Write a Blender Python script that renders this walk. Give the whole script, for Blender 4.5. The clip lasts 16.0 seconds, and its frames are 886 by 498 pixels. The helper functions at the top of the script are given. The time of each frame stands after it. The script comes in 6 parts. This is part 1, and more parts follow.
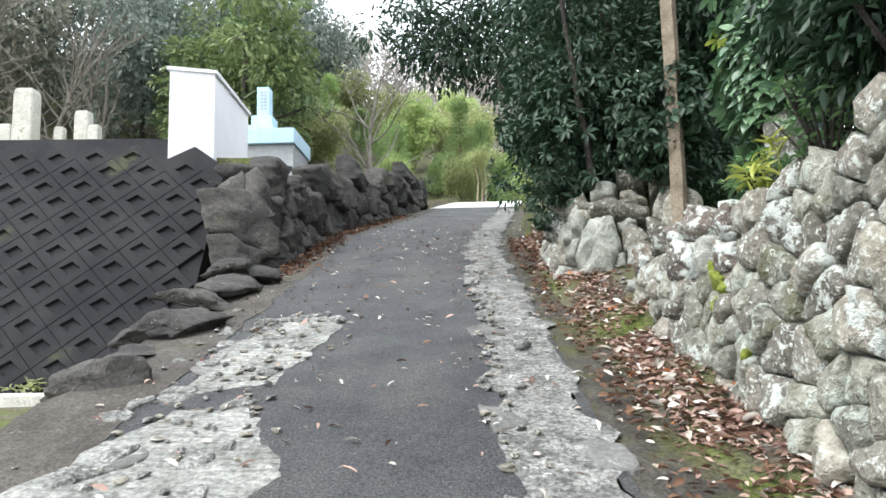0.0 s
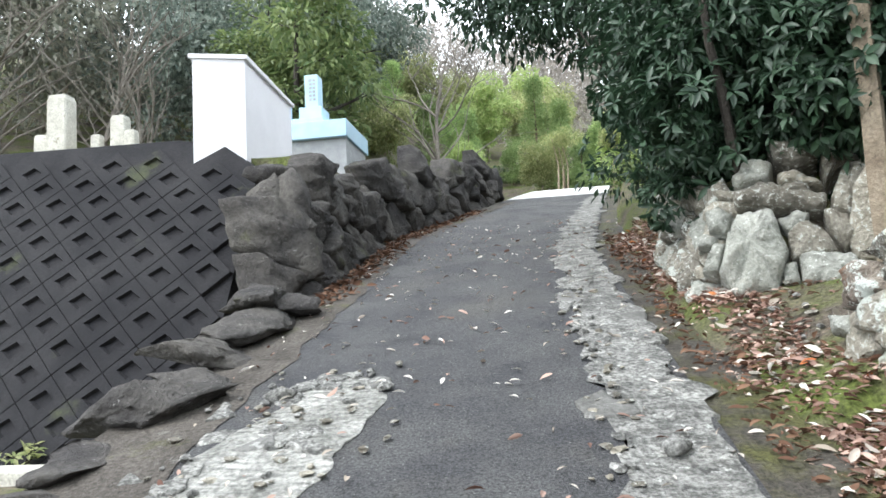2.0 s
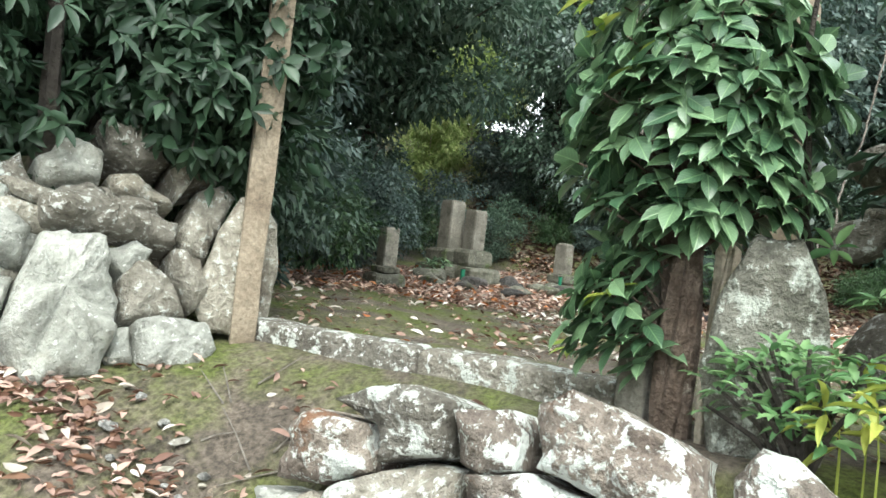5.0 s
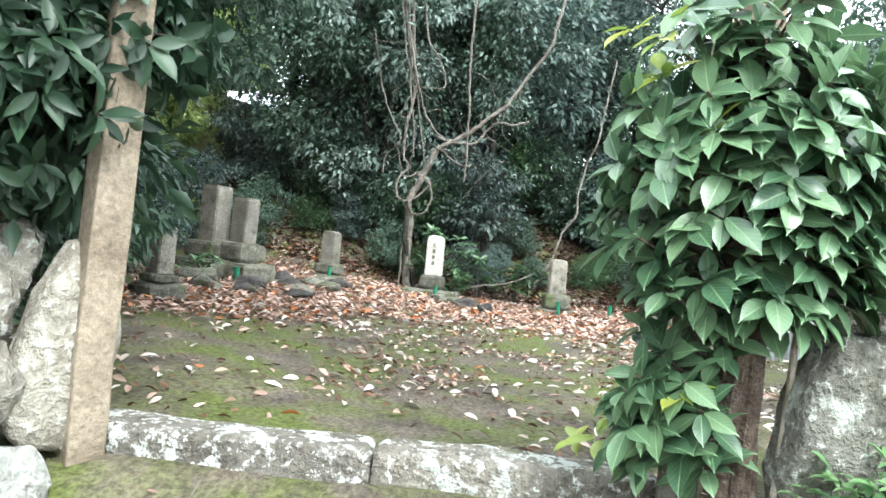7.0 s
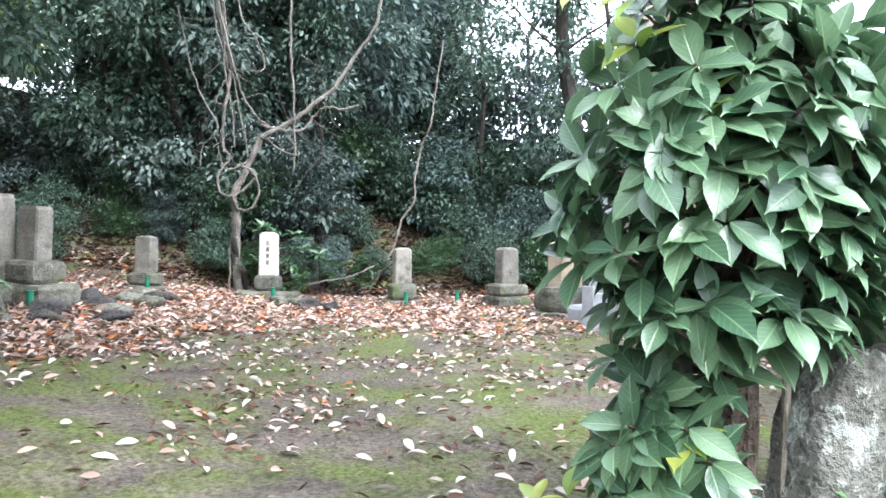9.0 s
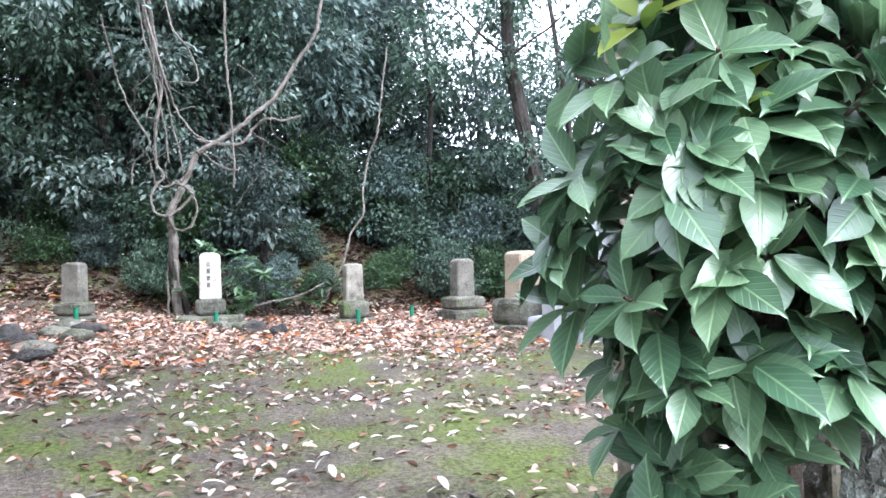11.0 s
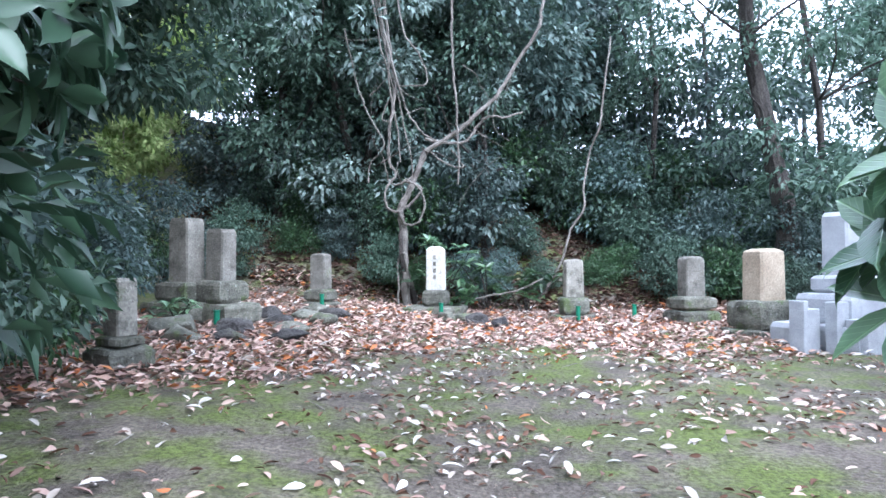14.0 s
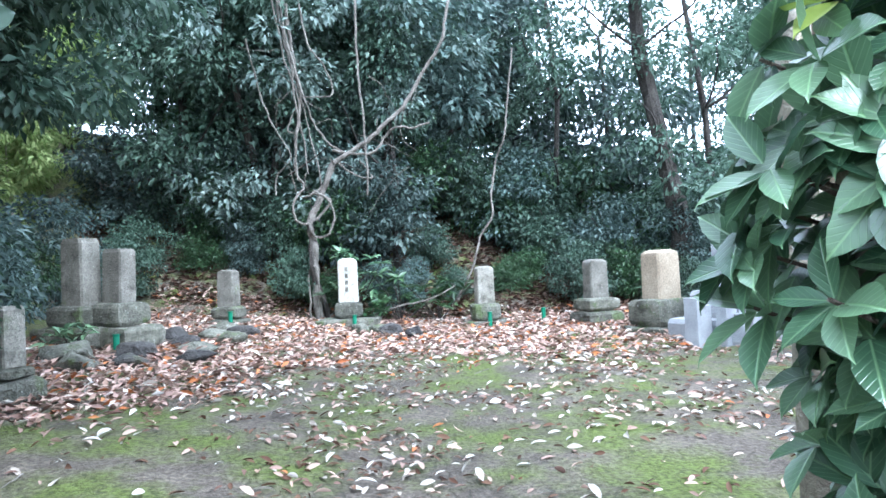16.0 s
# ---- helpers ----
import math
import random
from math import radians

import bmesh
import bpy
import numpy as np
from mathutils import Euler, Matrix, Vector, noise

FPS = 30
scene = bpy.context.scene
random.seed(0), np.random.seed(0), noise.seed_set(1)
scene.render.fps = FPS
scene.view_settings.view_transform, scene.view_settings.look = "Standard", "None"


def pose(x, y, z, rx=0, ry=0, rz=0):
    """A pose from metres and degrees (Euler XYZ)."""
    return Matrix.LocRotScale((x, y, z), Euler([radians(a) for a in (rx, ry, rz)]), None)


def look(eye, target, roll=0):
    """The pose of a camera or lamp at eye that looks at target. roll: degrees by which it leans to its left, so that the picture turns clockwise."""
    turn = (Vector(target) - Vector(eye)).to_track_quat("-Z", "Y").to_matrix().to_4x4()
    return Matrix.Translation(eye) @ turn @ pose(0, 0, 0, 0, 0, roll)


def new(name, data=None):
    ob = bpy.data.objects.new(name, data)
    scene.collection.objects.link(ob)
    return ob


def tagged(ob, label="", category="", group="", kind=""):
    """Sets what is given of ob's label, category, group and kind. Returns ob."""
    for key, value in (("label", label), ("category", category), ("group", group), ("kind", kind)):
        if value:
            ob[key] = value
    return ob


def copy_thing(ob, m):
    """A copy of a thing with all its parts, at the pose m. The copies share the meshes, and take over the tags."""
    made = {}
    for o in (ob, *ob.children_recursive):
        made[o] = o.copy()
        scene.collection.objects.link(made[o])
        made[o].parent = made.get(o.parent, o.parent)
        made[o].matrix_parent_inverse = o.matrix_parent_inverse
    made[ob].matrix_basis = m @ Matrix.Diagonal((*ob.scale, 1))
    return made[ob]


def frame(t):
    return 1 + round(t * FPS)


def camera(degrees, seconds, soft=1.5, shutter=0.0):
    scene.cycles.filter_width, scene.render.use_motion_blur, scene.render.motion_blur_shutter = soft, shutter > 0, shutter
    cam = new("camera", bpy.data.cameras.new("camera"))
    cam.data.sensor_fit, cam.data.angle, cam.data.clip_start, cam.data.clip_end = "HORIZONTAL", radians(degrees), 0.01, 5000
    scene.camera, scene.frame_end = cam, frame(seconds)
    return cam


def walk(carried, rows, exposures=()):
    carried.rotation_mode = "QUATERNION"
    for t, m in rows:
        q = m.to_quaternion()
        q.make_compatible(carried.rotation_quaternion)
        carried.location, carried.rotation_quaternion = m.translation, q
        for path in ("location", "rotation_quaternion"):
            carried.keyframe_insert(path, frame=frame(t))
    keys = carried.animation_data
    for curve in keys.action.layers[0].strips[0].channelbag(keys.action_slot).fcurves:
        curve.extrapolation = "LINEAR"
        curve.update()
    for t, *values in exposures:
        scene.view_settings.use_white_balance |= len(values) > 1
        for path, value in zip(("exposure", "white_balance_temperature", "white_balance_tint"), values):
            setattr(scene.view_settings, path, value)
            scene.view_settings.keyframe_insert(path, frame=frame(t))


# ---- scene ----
cam = camera(67.1, 16.0, soft=1.6)
PATH = [
    (0, (0.082, -0.213, 1.508), (0.059, 1.774, 1.736), -1.2),
    (0.5, (0.145, 0.302, 1.649), (0.164, 2.291, 1.86), -2.5),
    (1, (0.026, 0.764, 1.738), (-0.029, 2.753, 1.94), -3.3),
    (1.5, (-0.035, 1.223, 1.871), (-0.271, 3.202, 2.038), -3.2),
    (2, (0.007, 1.759, 1.996), (-0.248, 3.732, 2.197), -3.1),
    (2.5, (-0.073, 2.226, 2.13), (-0.132, 4.22, 2.27), -1.8),
    (3, (0.051, 2.711, 2.236), (0.366, 4.684, 2.319), -1.3),
    (3.5, (-0.032, 3.106, 2.348), (0.897, 4.877, 2.363), 2.5),
    (4, (0.029, 3.465, 2.469), (1.336, 4.977, 2.412), 3.5),
    (4.5, (0.058, 3.851, 2.583), (1.603, 5.121, 2.564), 4.9),
    (5, (-0.063, 4.166, 2.711), (1.661, 5.177, 2.765), 6.2),
    (5.2, (-0.032, 4.301, 2.705), (1.747, 5.211, 2.782), 6.6),
    (7.5, (0.312, 5.64, 3.096), (2.312, 5.63, 3.11), 4.6),
    (8, (0.427, 5.76, 3.116), (2.416, 5.554, 3.126), 3.3),
    (10.5, (1.25, 5.636, 3.218), (3.206, 5.222, 3.254), -0.9),
    (11, (1.241, 5.644, 3.237), (3.184, 5.174, 3.279), -1.7),
    (11.5, (1.272, 5.675, 3.22), (3.237, 5.307, 3.267), -0.8),
    (12, (1.309, 5.684, 3.186), (3.298, 5.479, 3.171), 0.1),
    (12.5, (1.301, 5.697, 3.186), (3.294, 5.538, 3.137), 0.6),
    (13, (1.3, 5.687, 3.217), (3.299, 5.607, 3.181), 0.1),
    (13.5, (1.29, 5.684, 3.214), (3.29, 5.682, 3.221), -0.7),
    (14, (1.315, 5.773, 3.216), (3.308, 5.927, 3.261), -0.5),
    (14.5, (1.324, 5.807, 3.22), (3.306, 6.067, 3.288), 0.4),
    (15, (1.266, 5.687, 3.242), (3.261, 5.567, 3.31), -0.2),
    (15.5, (1.249, 5.619, 3.227), (3.183, 5.111, 3.246), -1.4),
    (16, (1.279, 5.728, 3.245), (3.276, 5.625, 3.307), -2.7),
]
walk(cam, [(t, look(eye, target, roll)) for t, eye, target, roll in PATH], [(0, 0.98, 6150, 8), (1.5, 1.0, 6050, 8), (3, 1.02, 6250, 8), (5, 1.38, 6300, 3), (7.5, 1.86, 5900, 6), (10.5, 1.92, 5600, 16), (12.5, 1.86, 5350, 14), (14.5, 1.79, 5100, 15), (15, 1.88, 5100, 14), (16, 1.98, 5050, 8)])

# ---- light ----
world = bpy.data.worlds.new("overcast")
scene.world = world
world.use_nodes = True
wn = world.node_tree.nodes
wl = world.node_tree.links
sky = wn.new("ShaderNodeTexSky")
sky.sky_type = "NISHITA"
sky.sun_disc = False
sky.sun_elevation, sky.sun_rotation = radians(50), radians(236)
sky.air_density, sky.dust_density, sky.ozone_density = 1.0, 4.0, 0.6
veil = wn.new("ShaderNodeMixRGB")
veil.inputs[0].default_value = 0.85
veil.inputs[2].default_value = (13.0, 13.3, 13.6, 1)
wl.new(sky.outputs[0], veil.inputs[1])
wl.new(veil.outputs[0], wn["Background"].inputs[0])
wn["Background"].inputs[1].default_value = 0.13
sun = new("sun", bpy.data.lights.new("sun", "SUN"))
sun.data.energy, sun.data.angle, sun.data.color = 1.5, radians(25), (1.0, 0.96, 0.90)
sun.matrix_world = look((-9, -6, 14), (0, 0, 0))


# ---- materials ----
def mat(name, a, b, scale=4.0, rough=0.85, bump=0.3, fine=40.0, spots=None, spot_scale=3.0, spot_cut=0.58, spot_soft=0.06, spec=0.3, vary=0.0,
        moss=None, moss_scale=1.2, moss_cut=0.6, moss_soft=0.08, bump_dist=0.02, metal=0.0, grain=0.36, sharp=0.2, speck=None, speck_scale=24.0, speck_cut=0.60, ribs=0.0):
    """A grainy surface: two colours mixed by noise at two scales, with optional blotches and moss."""
    m = bpy.data.materials.new(name)
    m.use_nodes = True
    n, l = m.node_tree.nodes, m.node_tree.links
    p = n["Principled BSDF"]
    co = n.new("ShaderNodeNewGeometry")
    def noise_at(sc, detail=6.0, r=0.6):
        t = n.new("ShaderNodeTexNoise")
        t.inputs["Scale"].default_value, t.inputs["Detail"].default_value, t.inputs["Roughness"].default_value = sc, detail, r
        l.new(co.outputs["Position"], t.inputs["Vector"])
        return t.outputs["Fac"]
    def ramp(src, lo, hi):
        r = n.new("ShaderNodeMapRange")
        r.inputs[1].default_value, r.inputs[2].default_value = lo, hi
        l.new(src, r.inputs[0])
        return r.outputs[0]
    def mix(fac, x, y, mode="MIX"):
        k = n.new("ShaderNodeMixRGB")
        k.blend_type = mode
        if isinstance(fac, float):
            k.inputs[0].default_value = fac
        else:
            l.new(fac, k.inputs[0])
        for s, v in ((1, x), (2, y)):
            if isinstance(v, tuple):
                k.inputs[s].default_value = (*v, 1)
            else:
                l.new(v, k.inputs[s])
        return k.outputs[0]
    big = noise_at(scale)
    small = noise_at(fine, 4.0, 0.7)
    col = mix(ramp(big, 0.35, 0.65), a, b)
    grey = mix(ramp(small, 0.5 - sharp, 0.5 + sharp), (1 - grain,) * 3, (1 + grain * 0.85,) * 3)
    col = mix(1.0, col, grey, "MULTIPLY")
    if vary:
        ob = n.new("ShaderNodeObjectInfo")
        v = mix(ramp(ob.outputs["Random"], 0.0, 1.0), (1 - vary,) * 3, (1 + vary, 1 + vary * 0.96, 1 + vary * 0.85))
        col = mix(1.0, col, v, "MULTIPLY")
    if spots:
        col = mix(ramp(noise_at(spot_scale, 8.0, 0.72), spot_cut, spot_cut + spot_soft), col, spots)
    if moss:
        col = mix(ramp(noise_at(moss_scale, 7.0, 0.65), moss_cut, moss_cut + moss_soft), col, mix(1.0, moss, grey, "MULTIPLY"))
    if speck:
        col = mix(ramp(noise_at(speck_scale, 5.0, 0.7), speck_cut, speck_cut + 0.05), col, speck)
        col = mix(ramp(noise_at(speck_scale * 0.63, 5.0, 0.7), 0.66, 0.74), col, (0.05, 0.045, 0.04))
    l.new(col, p.inputs["Base Color"])
    p.inputs["Roughness"].default_value = rough
    p.inputs["Specular IOR Level"].default_value = spec
    p.inputs["Metallic"].default_value = metal
    if bump:
        add = n.new("ShaderNodeMath")
        l.new(big, add.inputs[0])
        l.new(small, add.inputs[1])
        if ribs:
            wave = n.new("ShaderNodeTexWave")
            wave.bands_direction = "Y"
            wave.inputs["Scale"].default_value, wave.inputs["Distortion"].default_value, wave.inputs["Detail"].default_value, wave.inputs["Detail Scale"].default_value = ribs, 5.0, 3.0, 0.7
            l.new(co.outputs["Position"], wave.inputs["Vector"])
            more = n.new("ShaderNodeMath")
            l.new(add.outputs[0], more.inputs[0])
            l.new(wave.outputs["Fac"], more.inputs[1])
            add = more
        bn = n.new("ShaderNodeBump")
        bn.inputs["Strength"].default_value, bn.inputs["Distance"].default_value = bump, bump_dist
        l.new(add.outputs[0], bn.inputs["Height"])
        l.new(bn.outputs[0], p.inputs["Normal"])
    return m


def leaf_mat(name, dark, light, rough=0.35, thin=0.25, spec=0.5, vary=0.0, veins=False):
    """Leaves: each leaf its own tone between two colours, some light passing through."""
    m = bpy.data.materials.new(name)
    m.use_nodes = True
    n, l = m.node_tree.nodes, m.node_tree.links
    p = n["Principled BSDF"]
    g = n.new("ShaderNodeNewGeometry")
    k = n.new("ShaderNodeMixRGB")
    k.inputs[1].default_value, k.inputs[2].default_value = (*dark, 1), (*light, 1)
    l.new(g.outputs["Random Per Island"], k.inputs[0])
    oi = n.new("ShaderNodeObjectInfo")
    vr = n.new("ShaderNodeMapRange")
    vr.inputs[3].default_value, vr.inputs[4].default_value = 1 - vary, 1 + vary
    l.new(oi.outputs["Random"], vr.inputs[0])
    kv = n.new("ShaderNodeMixRGB")
    kv.blend_type, kv.inputs[0].default_value = "MULTIPLY", 1.0
    l.new(k.outputs[0], kv.inputs[1])
    l.new(vr.outputs[0], kv.inputs[2])
    k = kv
    t = n.new("ShaderNodeTexNoise")
    t.inputs["Scale"].default_value = 30.0
    l.new(g.outputs["Position"], t.inputs["Vector"])
    k2 = n.new("ShaderNodeMixRGB")
    k2.blend_type = "MULTIPLY"
    k2.inputs[0].default_value = 0.35
    l.new(k.outputs[0], k2.inputs[1])
    l.new(t.outputs["Fac"], k2.inputs[2])
    if veins:
        rib, along = n.new("ShaderNodeAttribute"), n.new("ShaderNodeAttribute")
        rib.attribute_name, along.attribute_name = "rib", "along"
        mid = n.new("ShaderNodeMapRange")
        mid.inputs[1].default_value, mid.inputs[2].default_value, mid.inputs[3].default_value, mid.inputs[4].default_value = 0.03, 0.09, 1.0, 0.0
        l.new(rib.outputs["Fac"], mid.inputs[0])
        slant = n.new("ShaderNodeMath")
        slant.operation = "MULTIPLY_ADD"
        slant.inputs[1].default_value = -0.35
        l.new(rib.outputs["Fac"], slant.inputs[0])
        l.new(along.outputs["Fac"], slant.inputs[2])
        wave = n.new("ShaderNodeMath")
        wave.operation = "MULTIPLY"
        wave.inputs[1].default_value = 46.0
        l.new(slant.outputs[0], wave.inputs[0])
        sn = n.new("ShaderNodeMath")
        sn.operation = "SINE"
        l.new(wave.outputs[0], sn.inputs[0])
        side = n.new("ShaderNodeMapRange")
        side.inputs[1].default_value, side.inputs[2].default_value, side.inputs[4].default_value = 0.75, 1.0, 0.35
        l.new(sn.outputs[0], side.inputs[0])
        most = n.new("ShaderNodeMath")
        most.operation = "MAXIMUM"
        l.new(mid.outputs[0], most.inputs[0])
        l.new(side.outputs[0], most.inputs[1])
        pale = n.new("ShaderNodeMixRGB")
        pale.blend_type = "ADD"
        pale.inputs[2].default_value = (light[0] * 0.5, light[1] * 0.45, light[2] * 0.4, 1)
        l.new(most.outputs[0], pale.inputs[0])
        l.new(k2.outputs[0], pale.inputs[1])
        k2 = pale
        bn = n.new("ShaderNodeBump")
        bn.inputs["Strength"].default_value, bn.inputs["Distance"].default_value = 0.35, 0.004
        bn.invert = True
        l.new(most.outputs[0], bn.inputs["Height"])
        l.new(bn.outputs[0], p.inputs["Normal"])
    l.new(k2.outputs[0], p.inputs["Base Color"])
    p.inputs["Roughness"].default_value = rough
    p.inputs["Specular IOR Level"].default_value = spec
    tr = n.new("ShaderNodeBsdfTranslucent")
    l.new(k2.outputs[0], tr.inputs[0])
    ms = n.new("ShaderNodeMixShader")
    ms.inputs[0].default_value = thin
    l.new(p.outputs[0], ms.inputs[1])
    l.new(tr.outputs[0], ms.inputs[2])
    l.new(ms.outputs[0], n["Material Output"].inputs[0])
    return m


M_ASPHALT = mat("asphalt", (0.069, 0.069, 0.074), (0.115, 0.114, 0.114), 1.6, 0.85, 1.0, 75.0, spots=(0.20, 0.20, 0.195), spot_scale=42.0, spot_cut=0.63, moss=(0.125, 0.12, 0.112), moss_scale=0.9, moss_cut=0.52, moss_soft=0.2, bump_dist=0.03, grain=0.5, sharp=0.11, speck=(0.30, 0.30, 0.29), speck_scale=60.0, speck_cut=0.63)
M_CONC = mat("worn_concrete", (0.13, 0.13, 0.123), (0.35, 0.345, 0.325), 5.5, 0.9, 1.0, 34.0, spots=(0.085, 0.082, 0.076), spot_scale=7.0, spot_cut=0.53, spot_soft=0.14, vary=0.15, grain=0.5, sharp=0.10, bump_dist=0.04, speck=(0.55, 0.55, 0.52), speck_scale=15.0, speck_cut=0.61)
M_CONCRIB = mat("combed_concrete", (0.22, 0.22, 0.20), (0.42, 0.415, 0.385), 3.0, 0.9, 1.0, 30.0, spots=(0.12, 0.115, 0.10), spot_scale=4.0, spot_cut=0.56, spot_soft=0.14, grain=0.4, sharp=0.12, bump_dist=0.03, ribs=4.5)
M_CONCPALE = mat("pale_concrete", (0.44, 0.44, 0.425), (0.60, 0.60, 0.58), 3.0, 0.9, 0.6, 34.0, spots=(0.30, 0.30, 0.28), spot_scale=3.0, spot_cut=0.58, spot_soft=0.12, grain=0.25)
M_CONCDARK = mat("dirty_concrete", (0.10, 0.098, 0.09), (0.20, 0.195, 0.185), 3.0, 0.85, 0.8, 34.0, spots=(0.33, 0.33, 0.31), spot_scale=8.0, spot_cut=0.58)
M_GUTTER = mat("damp_concrete", (0.045, 0.040, 0.034), (0.095, 0.085, 0.070), 3.0, 0.75, 0.9, 40.0, spots=(0.16, 0.15, 0.13), spot_scale=9.0, spot_cut=0.60, moss=(0.085, 0.085, 0.030), moss_scale=1.8, moss_cut=0.50, moss_soft=0.14, grain=0.45, sharp=0.12, bump_dist=0.03)
M_APRON = mat("damp_earth", (0.060, 0.052, 0.044), (0.115, 0.102, 0.088), 2.5, 0.85, 0.9, 40.0, spots=(0.17, 0.16, 0.145), spot_scale=11.0, spot_cut=0.60, moss=(0.085, 0.085, 0.04), moss_scale=1.6, moss_cut=0.58, grain=0.4, sharp=0.14, bump_dist=0.03)
M_SOIL = mat("mossy_soil", (0.075, 0.062, 0.050), (0.155, 0.128, 0.10), 2.2, 0.95, 1.0, 34.0, spots=(0.26, 0.21, 0.16), spot_scale=14.0, spot_cut=0.62, moss=(0.100, 0.122, 0.030), moss_scale=1.7, moss_cut=0.42, moss_soft=0.20, bump_dist=0.03, grain=0.45, sharp=0.12)
M_ROCK = mat("lichen_rock", (0.15, 0.135, 0.11), (0.31, 0.29, 0.25), 4.0, 0.95, 1.0, 26.0, spots=(0.52, 0.545, 0.50), spot_scale=6.5, spot_cut=0.525, spot_soft=0.035, vary=0.35, moss=(0.15, 0.17, 0.06), moss_scale=2.3, moss_cut=0.62, moss_soft=0.12, bump_dist=0.05, speck=(0.66, 0.68, 0.64), speck_cut=0.57)
M_ROCKLICHEN = mat("crusted_rock", (0.13, 0.105, 0.09), (0.27, 0.235, 0.20), 4.0, 0.95, 1.0, 26.0, spots=(0.66, 0.69, 0.65), spot_scale=5.0, spot_cut=0.515, spot_soft=0.03, vary=0.3, moss=(0.20, 0.11, 0.065), moss_scale=2.6, moss_cut=0.60, moss_soft=0.08, bump_dist=0.05, speck=(0.60, 0.63, 0.58), speck_cut=0.56)
M_ROCKGREY = mat("grey_lichen_rock", (0.20, 0.195, 0.16), (0.34, 0.335, 0.285), 5.0, 0.95, 1.0, 24.0, spots=(0.47, 0.50, 0.44), spot_scale=6.0, spot_cut=0.52, spot_soft=0.08, vary=0.3, moss=(0.13, 0.125, 0.07), moss_scale=2.0, moss_cut=0.55, moss_soft=0.14, bump_dist=0.06, speck=(0.52, 0.545, 0.49), speck_cut=0.58)
M_ROCKPALE = mat("pale_rock", (0.26, 0.265, 0.235), (0.41, 0.415, 0.375), 2.6, 0.95, 0.9, 26.0, spots=(0.20, 0.19, 0.155), spot_scale=3.0, spot_cut=0.58, spot_soft=0.12, vary=0.12, speck=(0.62, 0.63, 0.59), bump_dist=0.04)
M_ROCKDARK = mat("dark_rock", (0.045, 0.042, 0.042), (0.105, 0.098, 0.09), 2.5, 0.9, 1.0, 22.0, spots=(0.22, 0.21, 0.19), spot_scale=8.0, spot_cut=0.62, spot_soft=0.12, vary=0.3, moss=(0.085, 0.09, 0.045), moss_scale=1.8, moss_cut=0.60, moss_soft=0.1, bump_dist=0.05, speck=(0.26, 0.255, 0.24), speck_cut=0.64)
M_ROCKBROWN = mat("weathered_rock", (0.195, 0.178, 0.144), (0.33, 0.312, 0.268), 3.0, 0.95, 0.9, 24.0, spots=(0.13, 0.11, 0.085), spot_scale=3.2, spot_cut=0.54, spot_soft=0.16, vary=0.35, moss=(0.45, 0.46, 0.42), moss_scale=5.0, moss_cut=0.60, moss_soft=0.1, bump_dist=0.04, speck=(0.50, 0.51, 0.47), speck_cut=0.57)
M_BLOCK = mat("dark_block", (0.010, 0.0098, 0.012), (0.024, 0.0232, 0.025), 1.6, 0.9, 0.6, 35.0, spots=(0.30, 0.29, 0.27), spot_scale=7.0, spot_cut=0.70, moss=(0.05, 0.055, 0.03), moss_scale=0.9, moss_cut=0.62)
M_WHITE = mat("white_paint", (0.78, 0.77, 0.80), (0.84, 0.83, 0.86), 1.5, 0.6, 0.05, 60.0, grain=0.04)
M_BLUE = mat("blue_granite", (0.38, 0.57, 0.71), (0.46, 0.64, 0.77), 3.0, 0.4, 0.1, 90.0, grain=0.08)
M_GRAVE = mat("grave_stone", (0.16, 0.15, 0.125), (0.28, 0.265, 0.225), 4.0, 0.92, 0.8, 45.0, spots=(0.085, 0.08, 0.062), spot_scale=3.5, spot_cut=0.52, spot_soft=0.14, vary=0.25, moss=(0.14, 0.155, 0.09), moss_scale=3.2, moss_cut=0.60, moss_soft=0.1, speck=(0.42, 0.42, 0.37), speck_cut=0.64)
M_GRAVEBASE = mat("mossy_plinth", (0.085, 0.085, 0.066), (0.19, 0.185, 0.15), 5.0, 0.95, 1.0, 40.0, spots=(0.055, 0.052, 0.04), spot_scale=4.0, spot_cut=0.54, spot_soft=0.12, vary=0.25, moss=(0.10, 0.125, 0.055), moss_scale=3.5, moss_cut=0.54, moss_soft=0.1, speck=(0.36, 0.37, 0.33), speck_cut=0.62)
M_GRAVELIGHT = mat("pale_grave_stone", (0.44, 0.42, 0.365), (0.60, 0.58, 0.515), 5.0, 0.85, 0.5, 45.0, spots=(0.28, 0.26, 0.2), spot_scale=5.0, spot_cut=0.6)
M_GRAVETAN = mat("tan_grave_stone", (0.30, 0.24, 0.17), (0.42, 0.345, 0.25), 3.0, 0.85, 0.5, 45.0, spots=(0.2, 0.15, 0.1), spot_scale=4.0, spot_cut=0.6)
M_GRANITE = mat("grey_granite", (0.30, 0.31, 0.32), (0.40, 0.41, 0.42), 5.0, 0.5, 0.1, 120.0)
M_GREEN = mat("green_plastic", (0.02, 0.16, 0.09), (0.03, 0.2, 0.11), 6.0, 0.4, 0.05, 60.0)
M_MOSS = mat("bright_moss", (0.15, 0.18, 0.03), (0.29, 0.33, 0.055), 14.0, 1.0, 1.0, 60.0, bump_dist=0.02)
M_BARK = mat("bark", (0.12, 0.09, 0.065), (0.22, 0.17, 0.125), 5.0, 0.95, 1.0, 30.0, bump_dist=0.03)
